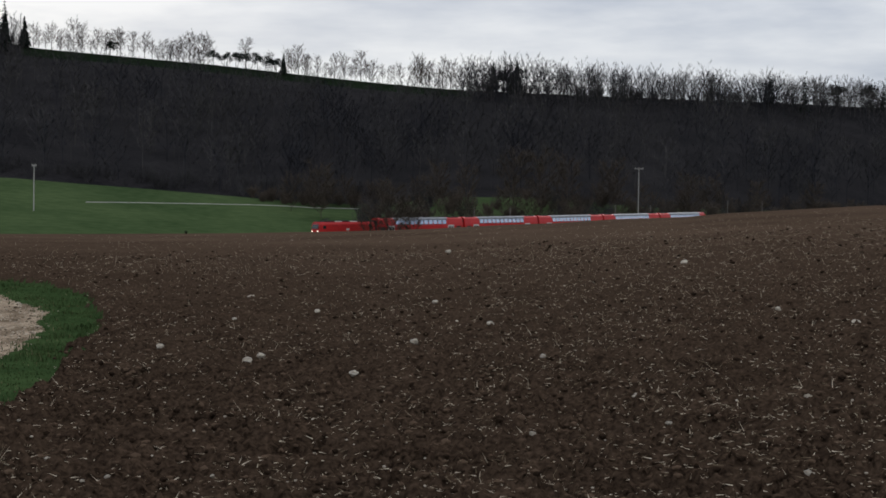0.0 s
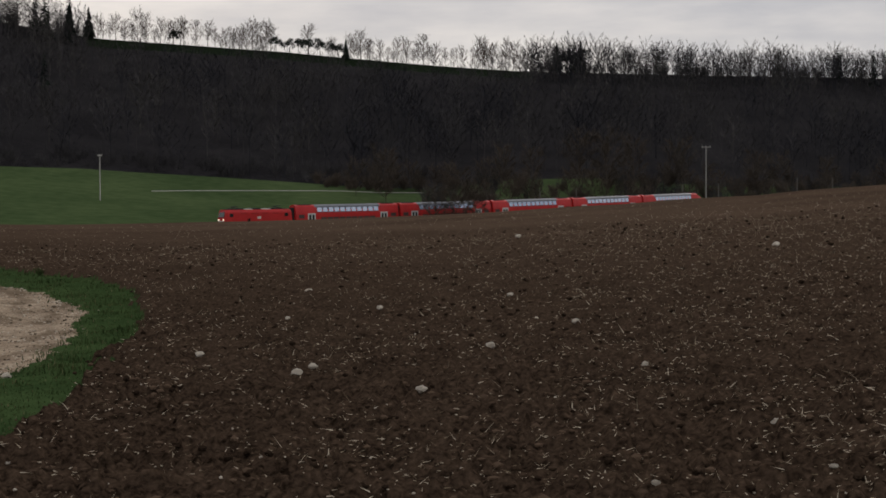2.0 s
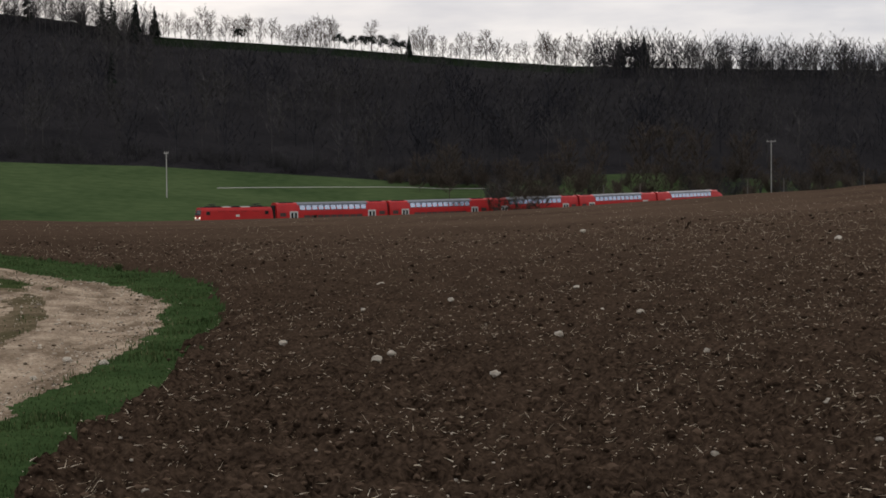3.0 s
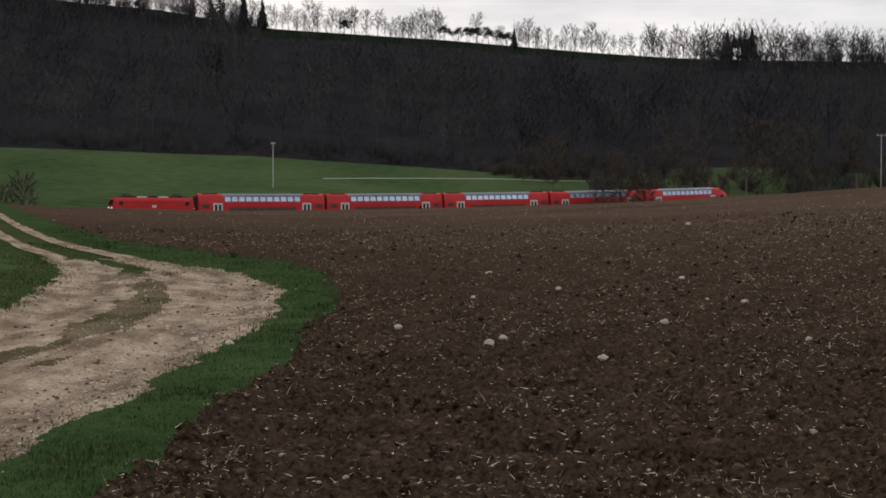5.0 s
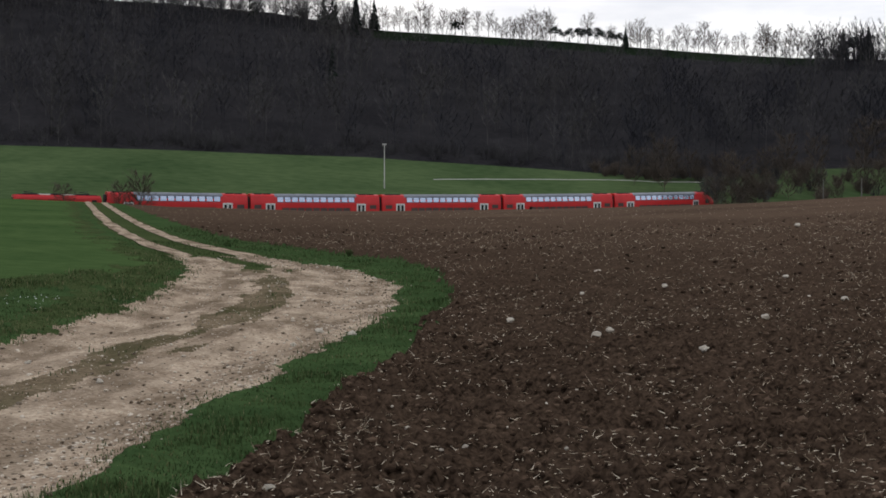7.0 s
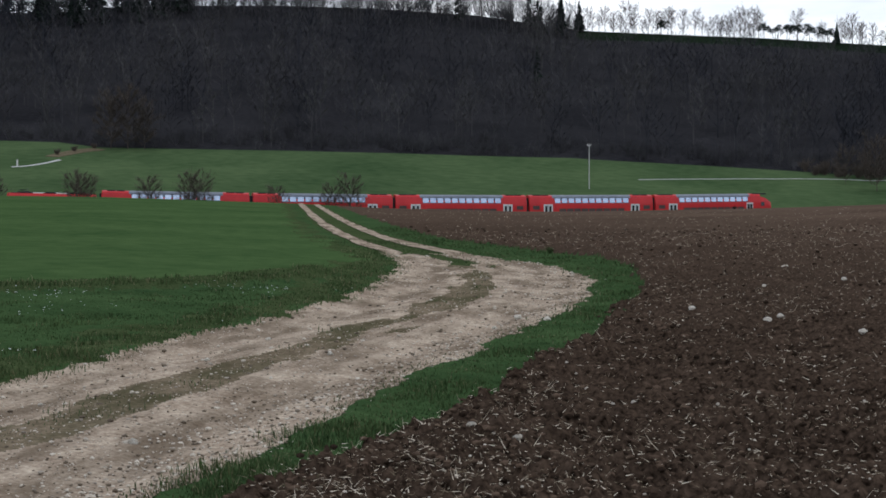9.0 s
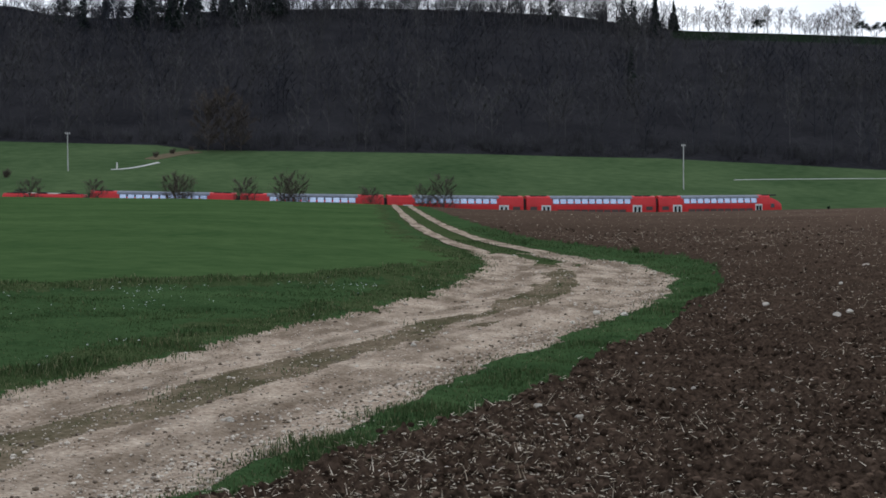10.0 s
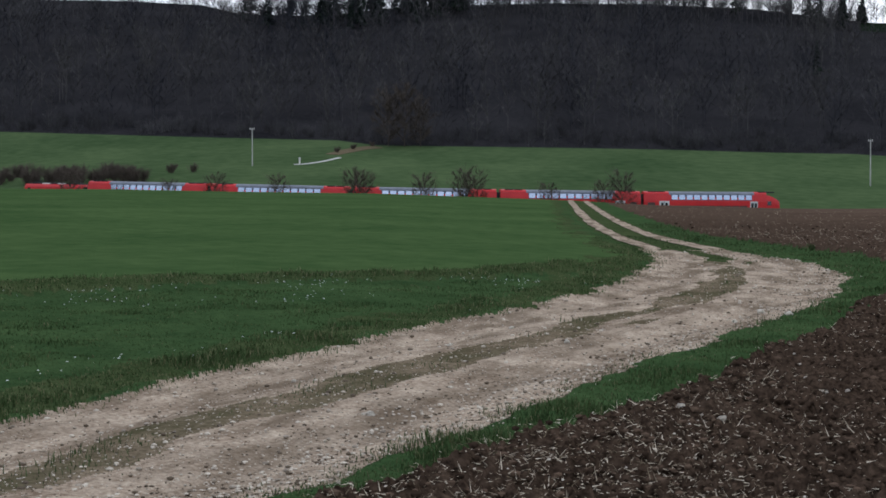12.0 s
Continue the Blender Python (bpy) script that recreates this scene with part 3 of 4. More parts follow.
loco = tagged(locomotive(), "red electric locomotive with dark roof gear hauling the train", "locomotive")
first = tagged(coach(), "red double-deck coach with grey roof and pale doors", "train coach", "coaches of the train")
coaches = [first] + [copy_thing(first, Matrix()) for _ in range(3)]
tail = tagged(coach(True), "red double-deck control car with rounded cab at the tail", "train coach", "coaches of the train")
TRAIN = [(loco, 8.55, 3.4)] + [(c, 17.2 + 27.0 * i + 13.3, 9.8) for i, c in enumerate(coaches)] + [(tail, 17.2 + 108.0 + 13.3, 9.8)]

ta = np.linspace(-20, 62, 3281)
tr_ = rail_r(ta)
tx, ty, tz = -tr_ * np.sin(np.radians(ta)), tr_ * np.cos(np.radians(ta)), rail_z(ta)
ts = np.concatenate([[0], np.cumsum(np.hypot(np.diff(tx), np.diff(ty)))])
ts = ts - np.interp(-12.0, ta, ts)
SPEED, FRONT = 19.555, 193.34


def on_rail(s):
    return Vector((np.interp(s, ts, tx), np.interp(s, ts, ty), np.interp(s, ts, tz)))


def riding(s, pivot):
    """The pose of a vehicle whose middle is s metres along the line, on bogies that far from its middle."""
    a, b = on_rail(s - pivot), on_rail(s + pivot)
    x = (b - a).normalized()
    y = Vector((0, 0, 1)).cross(x).normalized()
    m = Matrix((x, y, x.cross(y))).transposed().to_4x4()
    return Matrix.Translation((a + b) / 2) @ m


def motions():
    for ob, back, pivot in TRAIN:
        walk(ob, [(t, riding(FRONT + SPEED * t - back, pivot)) for t in np.arange(0, 12.01, 0.5)])


# the line: ballast bed, two rails
def sweep(name, profile, step, mat, label, category, lift=0.0):
    idx = range(0, len(ta), step)
    rings = []
    for i in idx:
        a = radians(ta[i])
        j, k = max(i - 1, 0), min(i + 1, len(ta) - 1)
        t = Vector((tx[k] - tx[j], ty[k] - ty[j], 0)).normalized()
        n = Vector((t.y, -t.x, 0))
        rings.append([(tx[i] + n.x * u, ty[i] + n.y * u, tz[i] + v + lift) for u, v in profile])
    return tagged(part(name, loft(rings), mat), label, category, kind="structure")


sweep("ballast_bed", [(-2.9, -0.95), (-1.7, -0.18), (1.7, -0.18), (2.9, -0.95)], 20, BALLAST, "grey stone ballast bed of the railway", "ballast")
for off in (-0.75, 0.75):
    sweep("rail", [(off - 0.07, -0.17), (off - 0.035, -0.004), (off + 0.035, -0.004), (off + 0.07, -0.17)], 20, STEEL, "worn steel rail on grey ballast", "rail")


# ---- trees ----
def tube(p, q, r0, r1, sides=3):
    """Places and triangles of a tapered stick."""
    p, q = np.array(p, float), np.array(q, float)
    d = q - p
    d /= np.linalg.norm(d) + 1e-9
    u = np.cross(d, [0.31, 0.87, 0.39])
    u /= np.linalg.norm(u)
    v = np.cross(d, u)
    an = np.arange(sides) * 2 * np.pi / sides
    ring = np.cos(an)[:, None] * u + np.sin(an)[:, None] * v
    if r1 <= 0:
        f = [(i, (i + 1) % sides, sides) for i in range(sides)]
        return np.concatenate([p + ring * r0, [q]]), f
    f = []
    for i in range(sides):
        j = (i + 1) % sides
        f += [(i, j, sides + j), (i, sides + j, sides + i)]
    return np.concatenate([p + ring * r0, q + ring * r1]), f


def sliver(p, q, r):
    """A single thin twig, pointed, for trees seen from afar."""
    d = q - p
    u = np.array([d[1], -d[0], 0.3 * d[2] + 0.01])
    u *= r / (np.linalg.norm(u) + 1e-9)
    return np.array([p - u, p + u, q]), [(0, 1, 2)]


def gather(pieces):
    vs, fs, n = [], [], 0
    for v, f in pieces:
        vs.append(v)
        fs.append(np.asarray(f, int) + n)
        n += len(v)
    return np.concatenate(vs), np.concatenate(fs)


def bare_tree(rng, h=15.0, spread=0.30, limbs=14, twigs=9, sub=0, low=0.30, thick=0.013, twig_r=0.035, upright=0.75, flat=False, wild=0.42):
    """A leafless tree: a bent tapering trunk, limbs, branches and fine twigs."""
    out = []
    bend = rng.normal(0, 0.03 * h, 2)
    trunk = [np.array([bend[0] * (k / 4) ** 2, bend[1] * (k / 4) ** 2, h * 0.86 * k / 4]) for k in range(5)]
    for k in range(4):
        out.append(tube(trunk[k], trunk[k + 1], h * thick * (1 - 0.22 * k), h * thick * (1 - 0.22 * (k + 1)), 5))

    def on_trunk(t):
        k = min(int(t * 4), 3)
        return trunk[k] + (trunk[k + 1] - trunk[k]) * (t * 4 - k)

    def spray(p, d, length, count, r):
        for _ in range(count):
            s = rng.uniform(0.25, 1.0)
            e = d + rng.normal(0, wild, 3) + [0, 0, 0.18]
            e /= np.linalg.norm(e)
            q = p + d * length * s
            tip = q + e * length * rng.uniform(0.28, 0.55)
            out.append(sliver(q, tip, r) if flat else tube(q, tip, r, 0, 3))
    for i in range(limbs):
        t = low + (1 - low) * (i + rng.uniform(0, 1)) / limbs
        p = on_trunk(min(t, 0.999))
        a = i * 2.4 + rng.uniform(-0.4, 0.4)
        up = upright * (0.55 + 0.6 * t)
        d = np.array([math.cos(a), math.sin(a), up])
        d /= np.linalg.norm(d)
        length = h * spread * (1.15 - 0.55 * abs(t - 0.55)) * rng.uniform(0.75, 1.15)
        mid = p + d * length * 0.5
        d2 = d + rng.normal(0, 0.16, 3) + [0, 0, 0.22]
        d2 /= np.linalg.norm(d2)
        r = h * thick * 0.42 * (1.1 - 0.6 * t)
        out.append(tube(p, mid, r, r * 0.62, 3))
        out.append(tube(mid, mid + d2 * length * 0.55, r * 0.62, 0, 3))
        spray(p, d, length * 0.5, twigs // 3, twig_r)
        spray(mid, d2, length * 0.55, twigs - twigs // 3, twig_r)
        for _ in range(sub):
            s = rng.uniform(0.3, 0.95)
            b = p + d * length * s
            e = d + rng.normal(0, 0.5, 3) + [0, 0, 0.2]
            e /= np.linalg.norm(e)
            ln = length * rng.uniform(0.35, 0.6)
            out.append(tube(b, b + e * ln, r * 0.4, 0, 3))
            spray(b, e, ln, 12 if flat else 5, twig_r * 0.8)
    return gather(out)


def conifer(rng, h=18.0, width=0.17, whorls=15, per=9, bare=0.12):
    """A dark spruce: trunk and drooping, ragged boughs in whorls."""
    out = [tube((0, 0, 0), (0, 0, h), h * 0.014, 0, 5)]
    for i in range(whorls):
        t = bare + (1 - bare) * i / whorls
        rad = h * width * (1 - t) ** 0.8 + 0.25
        for k in range(per):
            a = rng.uniform(0, 6.283)
            ln = rad * rng.uniform(0.65, 1.15)
            c, s = math.cos(a), math.sin(a)
            z = h * t + rng.uniform(-0.3, 0.3)
            w = 0.22 * ln + 0.15
            v = np.array([(0, 0, z + 0.35), (c * ln * 0.6 - s * w, s * ln * 0.6 + c * w, z - 0.12 * ln), (c * ln, s * ln, z - 0.28 * ln + rng.uniform(-0.2, 0.2)), (c * ln * 0.6 + s * w, s * ln * 0.6 - c * w, z - 0.12 * ln), (c * ln * 0.55, s * ln * 0.55, z + 0.12 * ln)])
            out.append((v, [(0, 1, 4), (1, 2, 4), (2, 3, 4), (3, 0, 4)]))
    return gather(out)


def pine(rng, h=12.0):
    """A pine with a bare bent stem and flat, ragged clumps of needles."""
    out = []
    top = np.array([rng.normal(0, 0.5), rng.normal(0, 0.5), h * 0.9])
    stem = tube((0, 0, 0), top, h * 0.018, h * 0.008, 5)
    out.append(stem)
    for i in range(14):
        a, t = i * 2.4, rng.uniform(0.5, 1.0)
        p = top * t
        c = p + np.array([math.cos(a), math.sin(a), 0.25]) * h * rng.uniform(0.08, 0.40)
        out.append(tube(p, c, h * 0.006, 0.02, 3))
        for _ in range(60):
            q = c + rng.normal(0, 1, 3) * [h * 0.07, h * 0.07, h * 0.05]
            e = rng.normal(0, 1, 3) * 0.4
            g = rng.normal(0, 1, 3) * 0.4
            out.append((np.array([q, q + e, q + g]), [(0, 1, 2)]))
    return gather(out)


def shrub(rng, h=3.0, stems=16, twigs=12, r=0.03):
    """A leafless bush of many stems from one foot."""
    out = []
    for i in range(stems):
        a = rng.uniform(0, 6.283)
        d = np.array([math.cos(a) * rng.uniform(0.15, 0.8), math.sin(a) * rng.uniform(0.15, 0.8), 1.0])
        d /= np.linalg.norm(d)
        ln = h * rng.uniform(0.55, 1.0)
        p = np.array([rng.normal(0, 0.12 * h), rng.normal(0, 0.12 * h), 0])
        out.append(tube(p, p + d * ln, r * 1.4, 0, 3))
        for _ in range(twigs):
            q = p + d * ln * rng.uniform(0.25, 0.95)
            e = d + rng.normal(0, 0.5, 3)
            e /= np.linalg.norm(e)
            out.append(tube(q, q + e * ln * rng.uniform(0.2, 0.45), r * 0.75, 0, 3))
    return gather(out)


def scatter(name, templates, rows, mats, index_of=None):
    """One mesh of many copies: rows of (template, x, y, z, turn, size, stretch)."""
    vs, fs, ms, n = [], [], [], 0
    for k, x, y, z, turn, size, tall in rows:
        v, f = templates[k]
        c, s = math.cos(turn), math.sin(turn)
        w = np.empty_like(v)
        w[:, 0] = (v[:, 0] * c - v[:, 1] * s) * size + x
        w[:, 1] = (v[:, 0] * s + v[:, 1] * c) * size + y
        w[:, 2] = v[:, 2] * size * tall + z
        vs.append(w)
        fs.append(f + n)
        if index_of:
            ms.append(np.full(len(f), index_of[k]))
        n += len(v)
    return mesh_object(name, np.concatenate(vs), np.concatenate(fs), mats, np.concatenate(ms) if ms else None)


rng = np.random.default_rng(7)
wood = [bare_tree(rng, 14, rng.uniform(0.30, 0.40), 12, 30, 0, rng.uniform(0.12, 0.42), 0.0085, 0.058, 1.0, True, 0.62) for _ in range(8)]
wood = wood * 3 + [conifer(rng, 17, 0.20, 13, 7) for _ in range(3)] + [shrub(rng, 5.5, 13, 9, 0.06) for _ in range(3)]


def wood_kind(x, y):
    """A leafless tree of the stand that grows here: deep, middling or pale bark, in patches."""
    stand = float(fractal(np.array(x / 38), np.array(y / 38), 91, 3)) + rng.normal(0, 0.28)
    return int(rng.integers(0, 8)) + (8 if stand < -0.22 else 16 if stand > 0.34 else 0)


rows = []
while len(rows) < 2150:
    a = rng.uniform(-22, 56)
    w = rng.uniform(0, 1.0)
    r0 = float(rail_r(a)) + float(interp(a, FOOT_GAP))
    topless = -0.6 < a < 15.3
    if topless and w > 0.84:
        continue
    if a > 37.5 and w > 0.86:
        continue
    x, y, z = spot(a, r0 + 3 + HILL_RUN * w * 0.99)
    dark = fractal(np.array(x / 45), np.array(y / 45), 77, 3) > 0.42
    con = rng.uniform() < (0.012 if dark else 0.0) or (29.5 < a < 36 and w > 0.8 and rng.uniform() < 0.6)
    k = rng.integers(24, 27) if con else wood_kind(x, y)
    size = rng.uniform(0.62, 1.22) * (0.62 if topless and w > 0.66 else 1.0)
    rows.append((int(k), x, y, z - 0.3, rng.uniform(0, 6.28), size, rng.uniform(0.9, 1.2)))
for i in range(900):  # the wood's upper edge
    a = rng.uniform(-22, -0.8) if i % 5 < 3 else rng.uniform(15.2, 37.8)
    x, y, z = spot(a, float(rail_r(a)) + float(interp(a, FOOT_GAP)) + HILL_RUN * rng.uniform(0.83, 1.01))
    k = rng.integers(24, 27) if rng.uniform() < (0.12 if a > 29.5 or 15 < a < 17.5 else 0.02) else wood_kind(x, y)
    rows.append((int(k), x, y, z - 0.3, rng.uniform(0, 6.28), rng.uniform(0.8, 1.1), rng.uniform(0.95, 1.15)))
for i in range(420):  # undergrowth along the upper edge
    a = rng.uniform(-22, -0.6) if i % 5 < 3 else rng.uniform(15.2, 38.5)
    x, y, z = spot(a, float(rail_r(a)) + float(interp(a, FOOT_GAP)) + HILL_RUN * rng.uniform(0.97, 1.01))
    rows.append((int(rng.integers(27, 30)), x, y, z - 0.3, rng.uniform(0, 6.28), rng.uniform(0.8, 1.4), 1.0))
for i in range(420):  # thin edge of the wood
    a = rng.uniform(3, 56)
    x, y, z = spot(a, float(rail_r(a)) + float(interp(a, FOOT_GAP)) + rng.uniform(1, 16))
    rows.append((int(rng.integers(27, 30)), x, y, z - 0.2, rng.uniform(0, 6.28), rng.uniform(0.45, 1.0), 1.0))
for i in range(330):  # brushwood beyond the railway
    a = rng.uniform(-20, 3.2)
    x, y, z = spot(a, float(rail_r(a)) + rng.uniform(22, 80))
    if -3.6 < a < 0.4 and rng.uniform() < 0.85:
        continue
    rows.append((int(rng.integers(27, 30)), x, y, z - 0.2, rng.uniform(0, 6.28), rng.uniform(0.5, 1.1), 1.0))
tagged(scatter("forest", wood, rows, [BARK, BARK_DEEP, BARK_PALE, NEEDLE], [0] * 8 + [1] * 8 + [2] * 8 + [3] * 3 + [0] * 3), "dense leafless brown wood with a few dark conifers on the hillside", "woodland", kind="stuff")


def tree_mesh(name, data, mat):
    me = mesh_object(name, data[0], data[1], [mat])
    return me


def plant(makers, rows, name, label, category, group, mat):
    """Trees that share a few meshes: rows of (kind, bearing, distance or angle, size)."""
    base = {}
    for k, x, y, z, size in rows:
        m = pose(x, y, z, 0, 0, float(rng.uniform(0, 360)))
        if k not in base:
            ob = tree_mesh(name, makers[k], mat)
            tagged(ob, label, category, group)
            base[k] = ob
        else:
            ob = base[k].copy()
            scene.collection.objects.link(ob)
        ob.matrix_basis = m @ Matrix.Diagonal((size, size, size, 1))


# single trees along the ridge
fine = [bare_tree(rng, 13, rng.uniform(0.22, 0.31), 26, 28, 4, rng.uniform(0.08, 0.30), 0.013, 0.06, 1.25, True, 0.8) for _ in range(6)]
rows = []
a = -0.6
while a < 14.9:
    rr_ = float(rail_r(a)) + float(interp(a, FOOT_GAP)) + HILL_RUN + rng.uniform(-3, 8)
    stand = float(vnoise(np.array(a * 1.1), np.array(0.5), 13))
    if not (6.0 < a < 8.6 and rng.uniform() < 0.6):
        x, y, z = spot(a, rr_)
        rows.append((int(rng.integers(0, 6)), x, y, z - 0.3, max(0.35, (0.92 + 0.32 * stand) * rng.uniform(0.6, 1.25) * (1.0 if a < 6 else 0.85))))
    a += rng.uniform(0.04, 0.34) * (1.25 - 0.6 * stand)
a = 38.3
while a < 56:
    x, y, z = spot(a, float(rail_r(a)) + float(interp(a, FOOT_GAP)) + HILL_RUN)
    rows.append((int(rng.integers(0, 6)), x, y, z - 0.3, rng.uniform(0.45, 0.95)))
    a += rng.uniform(0.12, 0.7)
plant(fine, rows, "ridge_tree", "bare grey-brown tree standing against the sky on the ridge", "tree", "bare trees along the ridge", BARK_RIDGE)
pines = [pine(rng, 10) for _ in range(3)]
rows = []
for a in (6.2, 6.5, 6.9, 7.3, 7.7, 8.1, 8.5, 12.2):
    x, y, z = spot(a, float(rail_r(a)) + float(interp(a, FOOT_GAP)) + HILL_RUN - 2)
    rows.append((int(rng.integers(0, 3)), x, y, z - 0.3, rng.uniform(0.62, 0.85)))
for a, s in ((-1.95, 1.0), (-2.5, 1.1), (-15.3, 1.3), (-14.2, 1.2)):
    x, y, z = spot(a, float(rail_r(a)) + float(interp(a, FOOT_GAP)) + HILL_RUN - 4)
    rows.append((int(rng.integers(0, 3)), x, y, z - 0.3, s))
plant(pines, rows, "pine_tree", "dark ragged pine on the ridge among bare trees", "pine tree", "pines on the ridge", NEEDLE)
spruces = [conifer(rng, 18, 0.23, 24, 12) for _ in range(3)]
rows = []
for a, s in ((5.95, 0.55), (-1.8, 0.82), (-2.67, 0.9), (15.2, 0.8), (15.9, 0.7), (31.2, 1.05), (31.7, 0.95), (30.6, 1.0), (33.0, 0.85), (33.6, 0.8), (30.2, 0.85), (36.0, 0.7)):
    x, y, z = spot(a, float(rail_r(a)) + float(interp(a, FOOT_GAP)) + HILL_RUN - 6)
    rows.append((int(rng.integers(0, 3)), x, y, z - 0.3, s))
plant(spruces, rows, "spruce_tree", "dark green spruce rising above the wood on the ridge", "spruce tree", "spruces on the ridge", NEEDLE)

# trees and bushes of the valley floor
thickets = [bare_tree(rng, 8, 0.32, 34, 130, 8, 0.08, 0.006, 0.022, 0.75, True, 1.7) for _ in range(4)]
lone = [bare_tree(rng, 8, 0.36, 26, 100, 6, 0.10, 0.008, 0.028, 0.85, True, 1.4) for _ in range(4)]
rows = []
for a, off, s in ((44.0, 12, 0.95), (40.5, 10, 0.7), (38.8, 11, 0.85), (36.5, 12, 0.85), (33.7, 14, 1.02), (33.4, 9, 0.95), (31.1, 10, 0.95), (29.6, 12, 1.05), (29.2, 8, 1.0), (26.4, 9, 0.8), (23.7, 10, 1.05), (24.4, 8, 0.85), (1.9, 10, 1.55), (1.2, 9, 1.25), (2.7, 11, 1.05)):
    x, y, z = spot(a, float(rail_r(a)) - off)
    rows.append((int(rng.integers(0, 4)), x, y, z - 0.2, s))
plant(thickets, rows, "bare_tree", "leafless brown tree on the near side of the railway", "tree", "bare trees beside the railway", TWIG_TAN)
rows = []
for a, back, s in ((-3.6, 50, 2.1), (-4.6, 55, 1.9), (-2.6, 60, 1.9), (-9.0, 50, 1.6), (-9.8, 56, 1.5), (-6.2, 62, 1.8), (-11.5, 55, 1.4), (4.5, 62, 1.7), (5.6, 80, 1.2), (0.2, 60, 1.5), (-0.9, 66, 1.3), (-13.5, 52, 1.4)):
    x, y, z = spot(a, float(rail_r(a)) + back)
    rows.append((int(rng.integers(0, 4)), x, y, z - 0.2, s))
for a, s in ((32.4, 1.8), (31.8, 2.0), (31.2, 1.5)):
    x, y, z = spot(a, float(rail_r(a)) + float(interp(a, FOOT_GAP)) - 2)
    rows.append((int(rng.integers(0, 4)), x, y, z - 0.2, s))
plant(lone, rows, "broad_tree", "broad leafless tan-brown tree at the foot of the wood", "tree", "trees at the foot of the wood", TWIG_TAN)
bushes = [shrub(rng, 3.0, 40, 24, 0.03) for _ in range(4)]
rows = []
for i in range(80):
    a = 41.4 + 12.0 * i / 79 + rng.uniform(-0.2, 0.2)
    x, y, z = lea_spot(a, rng.uniform(0.30, 0.60))
    rows.append((int(rng.integers(0, 4)), x, y, z - 0.1, rng.uniform(0.9, 1.45)))
for a, up, s in ((40.4, 0.75, 0.9), (39.6, 0.78, 0.8), (34.3, 1.5, 0.6), (33.7, 1.62, 0.6), (33.0, 1.72, 0.6)):
    x, y, z = lea_spot(a, up)
    rows.append((int(rng.integers(0, 4)), x, y, z - 0.1, s))
extra = []
for i in range(120):
    a = -15 + 27.5 * i / 149 + rng.uniform(-0.2, 0.2)
    x, y, z = spot(a, float(rail_r(a)) + float(interp(a, FOOT_GAP)) * (rng.uniform(0.3, 1.0) if a < 2.5 else 1.0) - 3 + rng.uniform(-6, 5))
    if i % 2 and a < 5:
        extra.append((int(rng.integers(0, 4)), x, y, z - 0.2, rng.uniform(0.55, 1.1)))
    else:
        rows.append((int(rng.integers(0, 4)), x, y, z - 0.1, rng.uniform(0.8, 1.6) * (1.25 if a < 2.5 else 0.9)))
plant(lone, extra, "small_tree", "small leafless brown tree among bushes beyond the railway", "tree", "trees at the foot of the wood", TWIG_TAN)
plant(bushes, rows, "bare_bush", "leafless brown bush at the edge of the meadow", "bush", "bushes of the valley floor", TWIG_TAN)


# ---- poles and posts of the valley ----
def telegraph_pole(h, arm=0.9):
    ob = empty("telegraph_pole")
    part("shaft", rod(bmesh.new(), (0, 0, -0.6), (0, 0, h), 0.14, 0.10, 12), POLE_WOOD, ob)
    bm = boxed(-arm, arm, -0.07, 0.07, h - 0.35, h - 0.17, bevel=0.02)
    part("crossarm", bm, POLE_WOOD, ob)
    for x in (-arm * 0.8, 0, arm * 0.8):
        part("insulator", rod(bmesh.new(), (x, 0, h - 0.17), (x, 0, h + 0.14), 0.07, 0.05, 10), CREAM, ob)
    return tagged(ob, "pale weathered telegraph pole with a short crossarm", "telegraph pole", "telegraph poles")


for a, up, top, arm in ((14.82, 0.2, 1.84, 0.55), (37.44, 1.01, 2.40, 0.65)):
    x, y, z = lea_spot(a, up)
    dist = math.hypot(x, y)
    ob = telegraph_pole(EYE + dist * math.tan(radians(top)) - z, arm)
    ob.matrix_basis = pose(x, y, z, 0, 0, a + 20)
x, y, z = spot(-7.2, 452)
telegraph_pole(EYE + 452 * math.tan(radians(2.08)) - z, 1.35).matrix_basis = pose(x, y, z, 0, 0, -4)


def mast(h):
    ob = empty("line_post")
    part("shaft", rod(bmesh.new(), (0, 0, -0.5), (0, 0, h), 0.15, 0.11, 8), BALLAST, ob)
    part("cap", rod(bmesh.new(), (0, 0, h), (0, 0, h + 0.12), 0.15, 0.05, 8), BALLAST, ob)
    return tagged(ob, "thin grey post standing beside the railway", "post", "posts along the railway")


for a, top in ((-1.16, 0.51), (-2.49, 0.56), (-6.36, 0.68), (-7.64, 0.70), (-10.43, 0.91), (-11.66, 0.89)):
    rr_ = float(rail_r(a)) + 6
    x, y, z = spot(a, rr_)
    mast(EYE + rr_ * math.tan(radians(top)) - z).matrix_basis = pose(x, y, z)
x, y, z = lea_spot(35.7, 1.08)
ob = empty("marker_post")
part("shaft", boxed(-0.14, 0.14, -0.14, 0.14, -0.3, 1.45, bevel=0.03), CREAM, ob)
part("cap", boxed(-0.18, 0.18, -0.18, 0.18, 1.44, 1.6, bevel=0.04), POLE_WOOD, ob)
ob.matrix_basis = pose(x, y, z)
tagged(ob, "short white marker post beside the meadow lane", "post")


